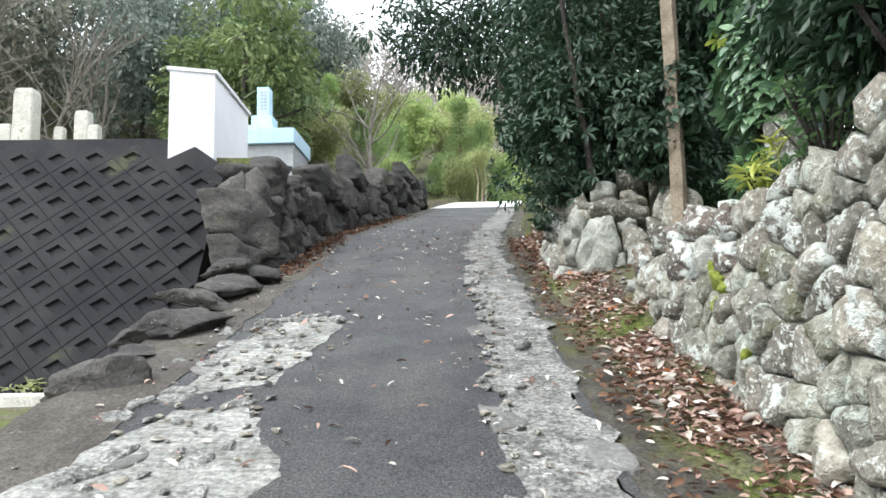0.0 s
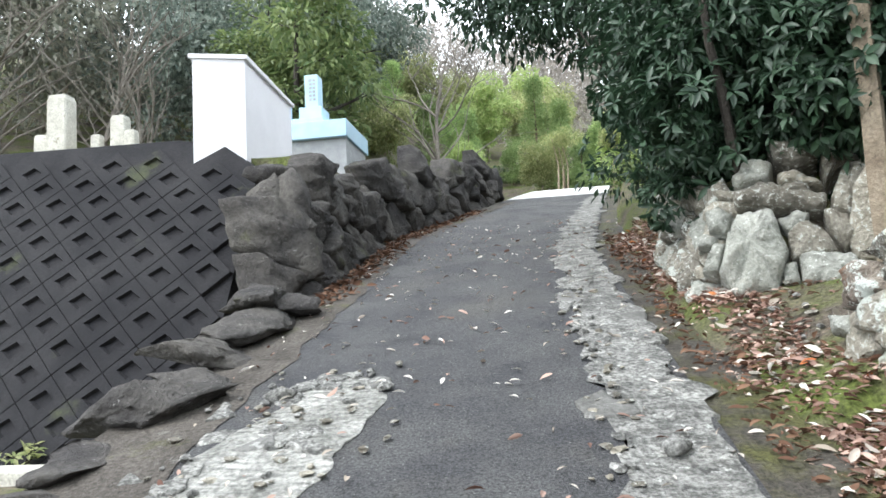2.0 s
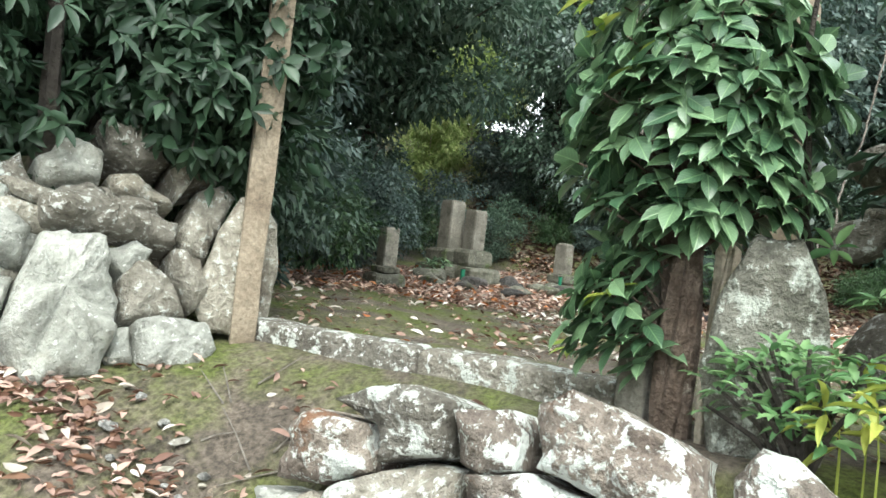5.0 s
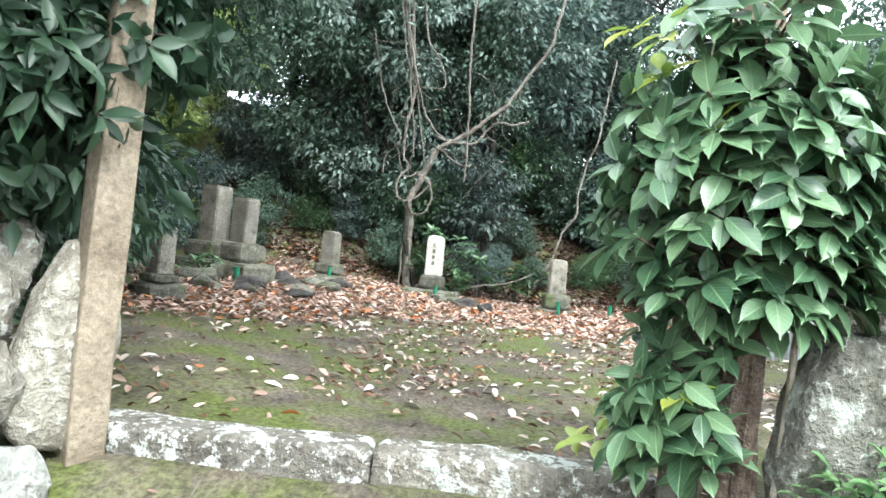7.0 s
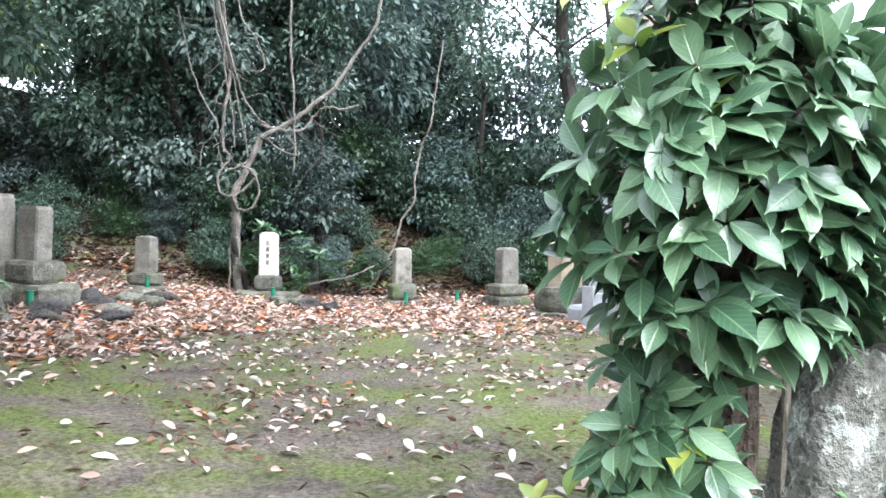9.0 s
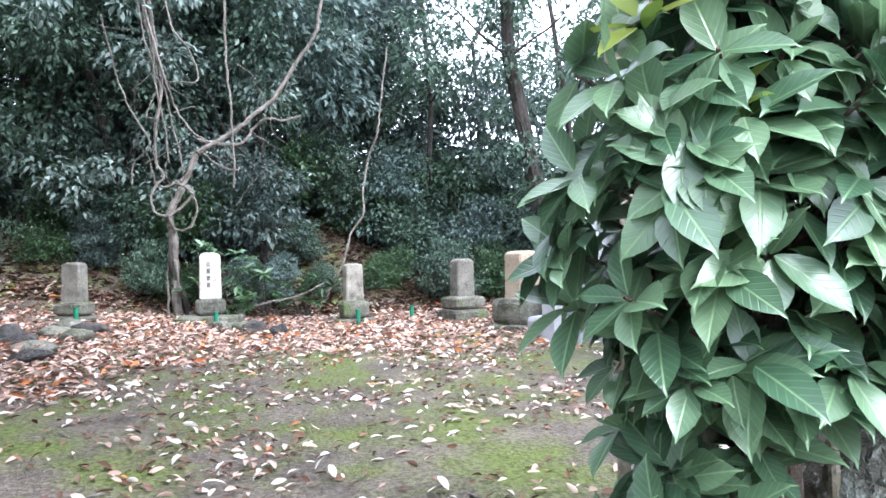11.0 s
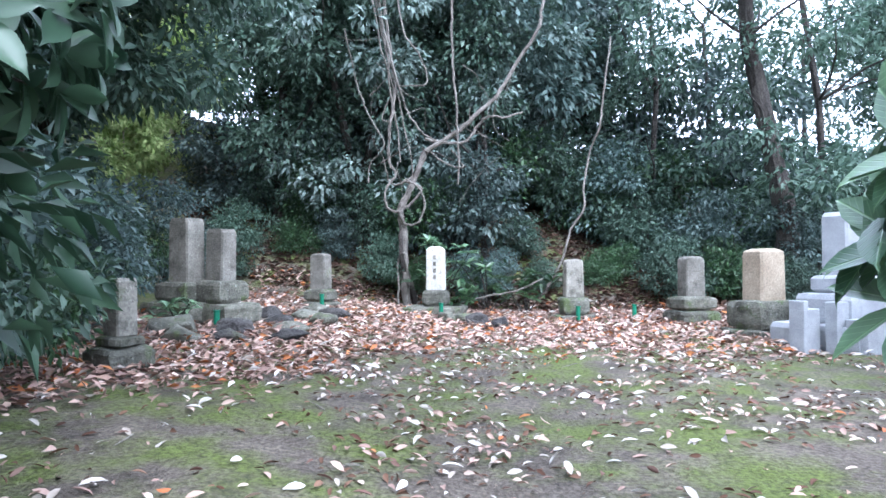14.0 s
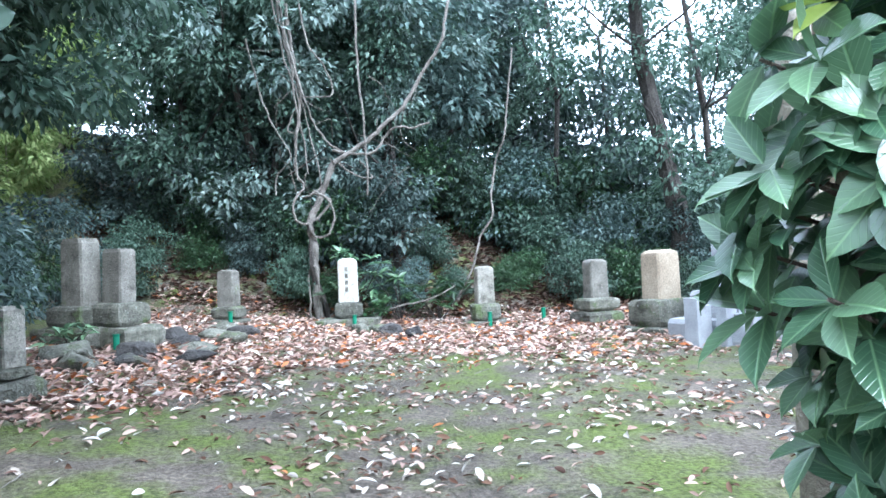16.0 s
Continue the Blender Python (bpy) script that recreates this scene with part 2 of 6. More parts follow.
M_BARKDARK = mat("dark_bark", (0.035, 0.03, 0.026), (0.075, 0.065, 0.055), 5.0, 0.95, 1.0, 30.0, bump_dist=0.03)
M_BARKPALE = mat("pale_bark", (0.30, 0.26, 0.20), (0.46, 0.41, 0.33), 4.0, 0.9, 0.8, 30.0, spots=(0.22, 0.20, 0.13), spot_scale=6.0, spot_cut=0.56, bump_dist=0.02)
M_STEM = mat("climber_bark", (0.085, 0.060, 0.045), (0.19, 0.145, 0.115), 9.0, 0.95, 1.0, 34.0, spots=(0.32, 0.28, 0.235), spot_scale=8.0, spot_cut=0.61, bump_dist=0.05)
M_VINE = mat("vine_bark", (0.12, 0.106, 0.09), (0.235, 0.212, 0.182), 6.0, 0.95, 0.8, 40.0)
M_POST = mat("stone_post", (0.18, 0.142, 0.102), (0.32, 0.268, 0.20), 4.0, 0.9, 0.6, 40.0, spots=(0.22, 0.13, 0.075), spot_scale=2.0, spot_cut=0.6)
L_DARK = leaf_mat("evergreen_leaf", (0.020, 0.047, 0.025), (0.060, 0.112, 0.060), 0.42, 0.25, 0.45)
L_FOREST = leaf_mat("forest_leaf", (0.036, 0.076, 0.048), (0.145, 0.22, 0.155), 0.48, 0.28, 0.4, 0.35)
L_IVY = leaf_mat("ivy_leaf", (0.055, 0.126, 0.066), (0.215, 0.345, 0.182), 0.31, 0.24, 0.75, 0.0, True)
L_FOREST2 = leaf_mat("forest_leaf_blue", (0.050, 0.090, 0.080), (0.195, 0.265, 0.235), 0.48, 0.28, 0.4, 0.35)
# paler forest leaf: the sky-lit, blue-grey look is put into its colour
L_FORESTLIT = leaf_mat("lit_forest_leaf", (0.10, 0.155, 0.13), (0.36, 0.45, 0.40), 0.45, 0.3, 0.45)
L_UNDER = leaf_mat("undergrowth_leaf", (0.03, 0.075, 0.03), (0.085, 0.16, 0.06), 0.35, 0.25)
L_SHOOT = leaf_mat("fresh_leaf", (0.24, 0.40, 0.07), (0.50, 0.56, 0.12), 0.4, 0.35)
L_FRESH = leaf_mat("small_shrub_leaf", (0.10, 0.23, 0.09), (0.28, 0.46, 0.20), 0.35, 0.3)
L_BAMBOO = leaf_mat("dwarf_bamboo_leaf", (0.30, 0.40, 0.07), (0.58, 0.60, 0.14), 0.45, 0.35)
L_CONIFER = leaf_mat("garden_conifer_leaf", (0.20, 0.32, 0.11), (0.50, 0.62, 0.27), 0.5, 0.4, 0.4, 0.25)
L_MID = leaf_mat("olive_leaf", (0.10, 0.165, 0.06), (0.31, 0.37, 0.15), 0.45, 0.35, 0.4)
L_DEADDARK = leaf_mat("dark_dead_leaf", (0.10, 0.05, 0.032), (0.24, 0.14, 0.09), 0.85, 0.1, 0.2)
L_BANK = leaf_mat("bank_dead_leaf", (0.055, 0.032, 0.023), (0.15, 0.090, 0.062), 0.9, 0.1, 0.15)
L_BRIGHT = leaf_mat("bamboo_leaf", (0.32, 0.46, 0.14), (0.64, 0.72, 0.32), 0.5, 0.5, 0.4, 0.2)
L_YELLOW = leaf_mat("yellow_green_leaf", (0.24, 0.30, 0.11), (0.54, 0.55, 0.27), 0.5, 0.5, 0.4, 0.2)
L_GREY = leaf_mat("winter_leaf", (0.21, 0.23, 0.18), (0.44, 0.43, 0.35), 0.6, 0.4)
L_HAZE = leaf_mat("hillside_leaf", (0.10, 0.14, 0.115), (0.32, 0.36, 0.31), 0.5, 0.4, 0.4, 0.3)
L_HILL = leaf_mat("hill_leaf", (0.36, 0.33, 0.30), (0.60, 0.55, 0.50), 0.7, 0.45)
L_DEAD = leaf_mat("dead_leaf", (0.13, 0.065, 0.048), (0.64, 0.45, 0.37), 0.8, 0.1, 0.2)
L_PALE = leaf_mat("pale_dead_leaf", (0.44, 0.37, 0.30), (0.90, 0.85, 0.78), 0.7, 0.1, 0.2)
L_TAN = leaf_mat("tan_dead_leaf", (0.40, 0.26, 0.19), (0.80, 0.62, 0.51), 0.8, 0.1, 0.2)
L_ORANGE = leaf_mat("orange_leaf", (0.45, 0.14, 0.05), (0.60, 0.26, 0.10), 0.7, 0.15, 0.2)


# ---- helpers of the scene ----
def thing(name, label, category, at=(0, 0, 0), group="", kind=""):
    ob = new(name)
    ob.location = at
    ob.empty_display_size = 0.1
    return tagged(ob, label, category, group, kind)


def part(name, bm, material, parent, label="", smooth=False):
    """A bmesh in the world's metres becomes one mesh under its parent."""
    me = bpy.data.meshes.new(name)
    if isinstance(bm, bmesh.types.BMesh):
        bm.to_mesh(me)
        bm.free()
    else:
        me = bm
        me.name = name
    if smooth:
        me.polygons.foreach_set("use_smooth", [True] * len(me.polygons))
    me.materials.append(material)
    ob = new(name, me)
    if parent:
        ob.parent = parent
        off = Vector((0, 0, 0))
        p = parent
        while p:
            off += p.location
            p = p.parent
        ob.location = -off
    return tagged(ob, label)


def solo(name, bm, material, label, category, group="", kind="", smooth=False):
    return tagged(part(name, bm, material, None, label, smooth), label, category, group, kind)


def arrays(verts, faces):
    """A mesh from number arrays; every face has the same count of corners."""
    me = bpy.data.meshes.new("m")
    verts, faces = np.asarray(verts, dtype=np.float32), np.asarray(faces, dtype=np.int32)
    k = faces.shape[1]
    me.vertices.add(len(verts))
    me.vertices.foreach_set("co", verts.ravel())
    me.loops.add(faces.size)
    me.loops.foreach_set("vertex_index", faces.ravel())
    me.polygons.add(len(faces))
    me.polygons.foreach_set("loop_start", np.arange(0, faces.size, k, dtype=np.int32))
    me.polygons.foreach_set("loop_total", np.full(len(faces), k, dtype=np.int32))
    me.update(calc_edges=True)
    me.validate()
    return me


LEAF2 = (np.array([(0, 0, 0), (0.5, 0.45, 0.12), (0, 1, -0.06), (-0.5, 0.45, 0.12)]), np.array([(0, 1, 2), (0, 2, 3)]))
LEAF8 = (np.array([(0, 0, 0), (0, 0.33, -0.02), (0, 0.7, -0.05), (0, 1, -0.16), (0.36, 0.2, 0.05), (0.5, 0.48, 0.07), (0.32, 0.78, 0.0), (-0.36, 0.2, 0.05), (-0.5, 0.48, 0.07), (-0.32, 0.78, 0.0)]),
         np.array([(0, 4, 1), (1, 4, 5), (1, 5, 2), (2, 5, 6), (2, 6, 3), (0, 1, 7), (1, 8, 7), (1, 2, 8), (2, 9, 8), (2, 3, 9)]))

OVAL = [(0.12, 0.04), (0.30, 0.16), (0.45, 0.34), (0.5, 0.52), (0.42, 0.70), (0.22, 0.86), (0.07, 0.95)]
LEAFO = (np.array([(0, 0, 0)] + [(0, y, -0.10 * y * y) for _, y in OVAL] + [(0, 1.03, -0.16)] + [(x, y, 0.16 * x - 0.10 * y * y) for x, y in OVAL] + [(-x, y, 0.16 * x - 0.10 * y * y) for x, y in OVAL]),
         np.array([(0, 9, 1), (0, 1, 16)] + [t for i in range(6) for t in ((1 + i, 9 + i, 10 + i), (1 + i, 10 + i, 2 + i), (1 + i, 17 + i, 16 + i), (1 + i, 2 + i, 17 + i))] + [(7, 15, 8), (7, 8, 22)]))


def leaf_mesh(rng, centres, ways, lengths, width=0.45, shape=LEAF2, up=(0, 0, 1), roll=0.6):
    """Leaves at the centres, pointing along the ways, their faces turned roughly up."""
    base, tri = shape
    n = len(centres)
    w = ways / (np.linalg.norm(ways, axis=1, keepdims=True) + 1e-9)
    u = np.asarray(up, dtype=float) + rng.normal(0, roll, (n, 3))
    s = np.cross(w, u)
    s /= np.linalg.norm(s, axis=1, keepdims=True) + 1e-9
    u = np.cross(s, w)
    L = np.asarray(lengths).reshape(-1, 1, 1)
    v = centres[:, None, :] + L * (base[None, :, 0:1] * width * s[:, None, :] + base[None, :, 1:2] * w[:, None, :] + base[None, :, 2:3] * u[:, None, :])
    f = tri[None] + (np.arange(n) * len(base))[:, None, None]
    me = arrays(v.reshape(-1, 3), f.reshape(-1, 3))
    if shape is LEAF8 or shape is LEAFO:
        for key, vals in (("rib", np.abs(base[:, 0]) * 2), ("along", base[:, 1])):
            me.attributes.new(key, "FLOAT", "POINT").data.foreach_set("value", np.tile(vals, n).astype(np.float32))
    return me


def cloud(rng, blobs, n, size, droop=0.5, shell=0.55, **kw):
    """Leaves spread through blobs (x, y, z, rx, ry, rz), denser near their skin, drooping outwards."""
    blobs = np.array(blobs, dtype=float)
    vol = (blobs[:, 3] * blobs[:, 4] * blobs[:, 5]) ** 0.67
    pick = rng.choice(len(blobs), n, p=vol / vol.sum())
    d = rng.normal(0, 1, (n, 3))
    d /= np.linalg.norm(d, axis=1, keepdims=True)
    r = shell + (1 - shell) * rng.random((n, 1)) ** 0.7
    c = blobs[pick, :3] + d * r * blobs[pick, 3:6]
    ways = d + rng.normal(0, 0.5, (n, 3))
    ways[:, 2] -= droop
    return leaf_mesh(rng, c, ways, size * rng.uniform(0.6, 1.3, n), **kw)


def whorls(rng, tips, ways, length, per=6, width=0.42, shape=LEAF8, spread_out=1.0, droop=0.25):
    """Rosettes of leaves at twig tips, each opening round its twig's direction."""
    n = len(tips)
    w = ways / (np.linalg.norm(ways, axis=1, keepdims=True) + 1e-9)
    a = np.cross(w, rng.normal(0, 1, (n, 3)))
    a /= np.linalg.norm(a, axis=1, keepdims=True) + 1e-9
    b = np.cross(w, a)
    cs, ds, ls, us = [], [], [], []
    for k in range(per):
        ang = 2 * np.pi * (k + rng.uniform(-0.3, 0.3, (n, 1))) / per
        out = a * np.cos(ang) + b * np.sin(ang)
        d = out * spread_out * rng.uniform(0.6, 1.2, (n, 1)) + w * rng.uniform(0.2, 0.7, (n, 1))
        d[:, 2] -= droop * rng.uniform(0.4, 1.6, n)
        cs.append(tips + out * 0.008 - w * 0.03 * rng.random((n, 1)))
        ds.append(d)
        us.append(w + np.array((0, 0, 0.5)))
        ls.append(length * rng.uniform(0.7, 1.2, n))
    c, d, L, u = np.vstack(cs), np.vstack(ds), np.concatenate(ls), np.vstack(us)
    return leaf_mesh(rng, c, d, L, width, shape, up=u, roll=0.25)


def clumps(rng, centre, radius, count, clump):
    """Blob centres scattered through an ellipsoid: an uneven crown with gaps."""
    d = rng.normal(0, 1, (count, 3))
    d /= np.linalg.norm(d, axis=1, keepdims=True)
    c = np.array(centre) + d * np.array(radius) * rng.uniform(0.35, 1.0, (count, 1))
    r = clump * rng.uniform(0.6, 1.35, (count, 1))
    return np.hstack([c, r * rng.uniform(0.9, 1.3, (count, 1)), r * rng.uniform(0.9, 1.3, (count, 1)), r * rng.uniform(0.55, 0.9, (count, 1))])


def tube(bm, points, radii, sides=8, wob=0.0, seed=0):
    """A tapered tube along points, with uneven girth."""
    rng = random.Random(seed)
    rings = []
    pts = [Vector(p) for p in points]
    for i, p in enumerate(pts):
        d = (pts[min(i + 1, len(pts) - 1)] - pts[max(i - 1, 0)]).normalized()
        a = d.orthogonal() if i == 0 else (prev - d * prev.dot(d))
        a.normalize()
        prev = a.copy()
        b = d.cross(a)
        rings.append([bm.verts.new(p + (a * math.cos(2 * math.pi * k / sides) + b * math.sin(2 * math.pi * k / sides)) * radii[i] * (1 + rng.uniform(-wob, wob))) for k in range(sides)])
    for r0, r1 in zip(rings, rings[1:]):
        for k in range(sides):
            bm.faces.new((r0[k], r0[(k + 1) % sides], r1[(k + 1) % sides], r1[k]))
    bm.faces.new(rings[-1])
    bm.faces.new(rings[0][::-1])
    return bm


def wander(rng, start, way, length, steps, bend, sag=0.0):
    """A wandering line of points for a limb or vine."""
    p, d = Vector(start), Vector(way).normalized()
    out = [p.copy()]
    for i in range(steps):
        d = (d + Vector((rng.uniform(-bend, bend), rng.uniform(-bend, bend), rng.uniform(-bend, bend) - sag))).normalized()
        p = p + d * (length / steps)
        out.append(p.copy())
    return out


def limb(points, r0, r1, sides=7, seed=0, wob=0.12):
    if r0 > 0.03:
        fine = [Vector(points[0])]
        for p, q in zip(points, points[1:]):
            p, q = Vector(p), Vector(q)
            steps = max(1, min(8, int((q - p).length / 0.14)))
            fine += [p.lerp(q, (i + 1) / steps) for i in range(steps)]
        points = fine
    k = len(points) - 1
    return tube(bmesh.new(), points, [r0 + (r1 - r0) * (i / k) ** 0.8 for i in range(k + 1)], sides, wob, seed)


def box(bm, x0, x1, y0, y1, z0, z1, m=Matrix(), bevel=0.0, taper=0.0):
    """A block with eased edges; taper narrows its top."""
    cx, cy = (x0 + x1) / 2, (y0 + y1) / 2
    v = []
    for z, k in ((z0, 1.0), (z1, 1.0 - taper)):
        for x, y in ((x0, y0), (x1, y0), (x1, y1), (x0, y1)):
            v.append(bm.verts.new(m @ Vector((cx + (x - cx) * k, cy + (y - cy) * k, z))))
    fs = [bm.faces.new([v[i] for i in q]) for q in ((3, 2, 1, 0), (4, 5, 6, 7), (0, 1, 5, 4), (1, 2, 6, 5), (2, 3, 7, 6), (3, 0, 4, 7))]
    if bevel:
        es = {e for f in fs for e in f.edges}
        bmesh.ops.bevel(bm, geom=list(es), offset=bevel, segments=2, affect="EDGES", profile=0.6)
    return bm


def rough_box(x0, x1, y0, y1, z0, z1, m=Matrix(), bevel=0.02, amount=0.01, seed=0, cuts=4, taper=0.0):
    """A hewn block: eased edges and an uneven, chipped surface."""
    bm = box(bmesh.new(), x0, x1, y0, y1, z0, z1, Matrix(), 0.0, taper)
    bmesh.ops.subdivide_edges(bm, edges=list(bm.edges), cuts=cuts, use_grid_fill=True)
    c = Vector(((x0 + x1) / 2, (y0 + y1) / 2, (z0 + z1) / 2))
    h = Vector((x1 - x0, y1 - y0, z1 - z0)) / 2
    for v in bm.verts:
        d = v.co - c
        near = sum(1 for k in range(3) if abs(d[k]) > h[k] * 0.97)
        if near > 1:
            d *= 1 - bevel * (near - 1) / max(h.length, 0.05)
        o = Vector((seed * 1.3, seed * 2.1, 0))
        d += Vector((noise.noise(v.co * 4 + o), noise.noise(v.co * 4 + o + Vector((9, 0, 0))), noise.noise(v.co * 4 + o + Vector((0, 9, 0))))) * amount * 1.4
        d += Vector((noise.noise(v.co * 13 + o), noise.noise(v.co * 13 + o + Vector((5, 0, 0))), noise.noise(v.co * 13 + o + Vector((0, 5, 0))))) * amount * 0.7
        v.co = m @ (c + d)
    return bm


def rock(seed, size, at, turn=0.0, rough=0.25, flat=0.0, sub=3, tilt=0.0, cuts=(0.58, 0.86)):
    """A weathered boulder: a ball cut by a few planes, then roughened."""
    rng = random.Random(seed)
    bm = bmesh.new()
    bmesh.ops.create_icosphere(bm, subdivisions=sub, radius=1.0)
    planes = []
    for i in range(16):
        d = Vector((rng.gauss(0, 1), rng.gauss(0, 1), rng.gauss(0, 1))).normalized()
        planes.append((d, rng.uniform(*cuts)))
    off = Vector((seed * 3.1, seed * 1.7, 0))
    m = Matrix.Translation(at) @ Euler((tilt, tilt * 0.5, turn)).to_matrix().to_4x4()
    for v in bm.verts:
        p = v.co.copy()
        for d, c in planes:
            k = p.dot(d) - c
            if k > 0:
                p -= d * k * 0.96
        p *= 1 + rough * noise.fractal(p * 1.4 + off, 1.0, 2.0, 2) + rough * 0.45 * noise.fractal(p * 5.0 + off, 0.8, 2.1, 4)
        if flat and p.z < -flat:
            p.z = -flat
        v.co = m @ Vector((p.x * size[0], p.y * size[1], p.z * size[2]))
    return bm


def cells(seeds, x0, x1, y0, y1, reach=2.0):
    """The share of a rectangle that lies nearest to each seed, as polygons."""
    out = []
    for i, (sx, sy) in enumerate(seeds):
        poly = [(x0, y0), (x1, y0), (x1, y1), (x0, y1)]
        for j, (qx, qy) in enumerate(seeds):
            if i == j or (qx - sx) ** 2 + (qy - sy) ** 2 > reach * reach:
                continue
            mx, my, nx, ny = (sx + qx) / 2, (sy + qy) / 2, qx - sx, qy - sy
            cut = []
            for k in range(len(poly)):
                a, b = poly[k], poly[(k + 1) % len(poly)]
                da = (a[0] - mx) * nx + (a[1] - my) * ny
                db = (b[0] - mx) * nx + (b[1] - my) * ny
                if da <= 0:
                    cut.append(a)
                if (da < 0) != (db < 0):
                    t = da / (da - db)
                    cut.append((a[0] + (b[0] - a[0]) * t, a[1] + (b[1] - a[1]) * t))
            poly = cut
            if len(poly) < 3:
                break
        if len(poly) >= 3:
            out.append(poly)
    return out


def pillow(poly, place, depth, bulge, seed, gap=0.012, lean_most=0.35, proud_most=0.045, soften=0.72, fine_step=0.07, wavy=0.10):
    """One wall stone: the polygon's outline, rounded, with a bulging uneven face. place(u, v, out) gives the world point."""
    rng = random.Random(seed)
    cx = sum(p[0] for p in poly) / len(poly)
    cy = sum(p[1] for p in poly) / len(poly)
    fine = []
    for k in range(len(poly)):
        a, b = poly[k], poly[(k + 1) % len(poly)]
        steps = max(1, int(math.hypot(a[0] - b[0], a[1] - b[1]) / fine_step))
        for s in range(steps):
            t = s / steps
            fine.append((a[0] + (b[0] - a[0]) * t, a[1] + (b[1] - a[1]) * t))
    size = math.sqrt(sum((p[0] - cx) ** 2 + (p[1] - cy) ** 2 for p in fine) / len(fine))
    lean = (rng.uniform(-lean_most, lean_most), rng.uniform(-lean_most, lean_most))
    proud = rng.uniform(-0.6, 1) * proud_most
    bm = bmesh.new()
    rings = []
    for k, out in ((1.0, -depth), (1.0, -0.25 * bulge), (0.93, 0.35 * bulge), (0.78, 0.75 * bulge), (0.45, bulge)):
        ring = []
        for px, py in fine:
            d = math.hypot(px - cx, py - cy) + 1e-6
            mean = size + (d - size) * soften
            wav = 1 + wavy * noise.fractal(Vector((px * 9, py * 9, seed * 0.37)), 1.0, 2.0, 3)
            g = max(mean * wav - gap * (1.5 if k == 1.0 else 1.0), 0.01) * k / d
            u, v = cx + (px - cx) * g, cy + (py - cy) * g
            o = out
            if out > -depth:
                o += proud + (u - cx) * lean[0] + (v - cy) * lean[1] + bulge * (1.15 * noise.fractal(Vector((u * 5, v * 5, seed)), 1.0, 2.0, 3) + 0.35 * noise.fractal(Vector((u * 17, v * 17, seed)), 0.8, 2.0, 3))
            ring.append(bm.verts.new(place(u, v, o)))
        rings.append(ring)
    n = len(fine)
    for r0, r1 in zip(rings, rings[1:]):
        for k in range(n):
            bm.faces.new((r0[k], r0[(k + 1) % n], r1[(k + 1) % n], r1[k]))
    top = bm.verts.new(place(cx, cy, bulge * 1.05 + proud))
    for k in range(n):
        bm.faces.new((rings[-1][k], rings[-1][(k + 1) % n], top))
    bmesh.ops.recalc_face_normals(bm, faces=bm.faces)
    return bm


def sstep(a, b, x):
    t = min(1.0, max(0.0, (x - a) / (b - a)))
    return t * t * (3 - 2 * t)


# ---- lie of the land ----
def road_z(y):
    if y < 21.5:
        return 0.05 + 0.253 * y
    k = min(y - 21.5, 3.5)
    return 0.05 + 0.253 * 21.5 + 0.253 * k - 0.03 * k * k + max(0.0, y - 25.0) * 0.043


def road_left(y):
    return -2.2 + 0.24 * max(0.0, y - 12.8) ** 1.06


def road_right(y):
    return 0.92 + 0.12 * max(0.0, y - 10.8) ** 1.08


def yard_z(x, y):
    return 2.155 + 0.03 * max(0.0, x - 6.5) + 0.085 * max(0.0, min(y, 10) - 6.0)


def land(x, y):
    """Height of the ground."""
    r = road_z(y)
    L, R = road_left(y), road_right(y)
    if x < L:
        low = 0.70 + 0.02 * (y - 7)
        high = 4.30 + 0.06 * (y - 9.8) + 0.42 * min(max(0.0, y - 16), 18) + 0.3 * min(max(0.0, -x - 8), 15) * sstep(12, 18, y)
        if y > 18 and x > -6:
            high = max(r - 0.05, high - 3 * sstep(-6, -2, x))
        if y < 10.2:
            side = low
        else:
            side = high
        return r - 0.06 + (side - r + 0.06) * (1 - sstep(-0.9, -0.25, x - L)) if y < 9.2 else r - 0.06 + (side - r) * (1 - sstep(-0.75, -0.35, x - L))
    if x <= R + 0.35:
        return r - 0.05
    # right-hand side: bank up to the yard
    if y < 7.2:
        near = r - 0.05 + 0.22 * (x - R - 0.35)
        if y < 5.3:
            up = 2.2
            k = sstep(1.9, 2.15, x)
        else:
            up = 2.21
            k = min(1.0, max(0.0, (x - 1.3) / 1.25)) ** 1.1
            near = r - 0.03 + 0.17 * sstep(6.1, 7.1, y) * sstep(1.05, 1.5, x)
        z = near + (up - near) * k
    else:
        up = max(2.75, r + 0.35)
        k = sstep(1.50, 1.75, x) if y > 7.5 else sstep(1.75, 2.1, x) * sstep(7.2, 7.4, y)
        z = (r - 0.02 + 0.17 * sstep(1.05, 1.5, x) * sstep(9.5, 7.5, y)) * (1 - k) + up * k
    if x > 2.55:
        inner = yard_z(x, y)
        back = max(0.0, x - (13.4 - 0.10 * abs(y - 5)))
        inner += 0.02 * back + 0.62 * min(back, 5.5) * sstep(0.5, 6.0, y)
        north = max(0.0, y - 10.0)
        inner += 0.22 * min(north, 4)
        inner += 0.02 * max(0.0, -1 - y)
        k = sstep(2.55, 2.95, x)
        z = z * (1 - k) + inner * k
    return z


def grid(xs, ys, fn):
    v = [(x, y, fn(x, y)) for y in ys for x in xs]
    w = len(xs)
    f = [(j * w + i, j * w + i + 1, (j + 1) * w + i + 1, (j + 1) * w + i) for j in range(len(ys) - 1) for i in range(w - 1)]
    return arrays(v, f)


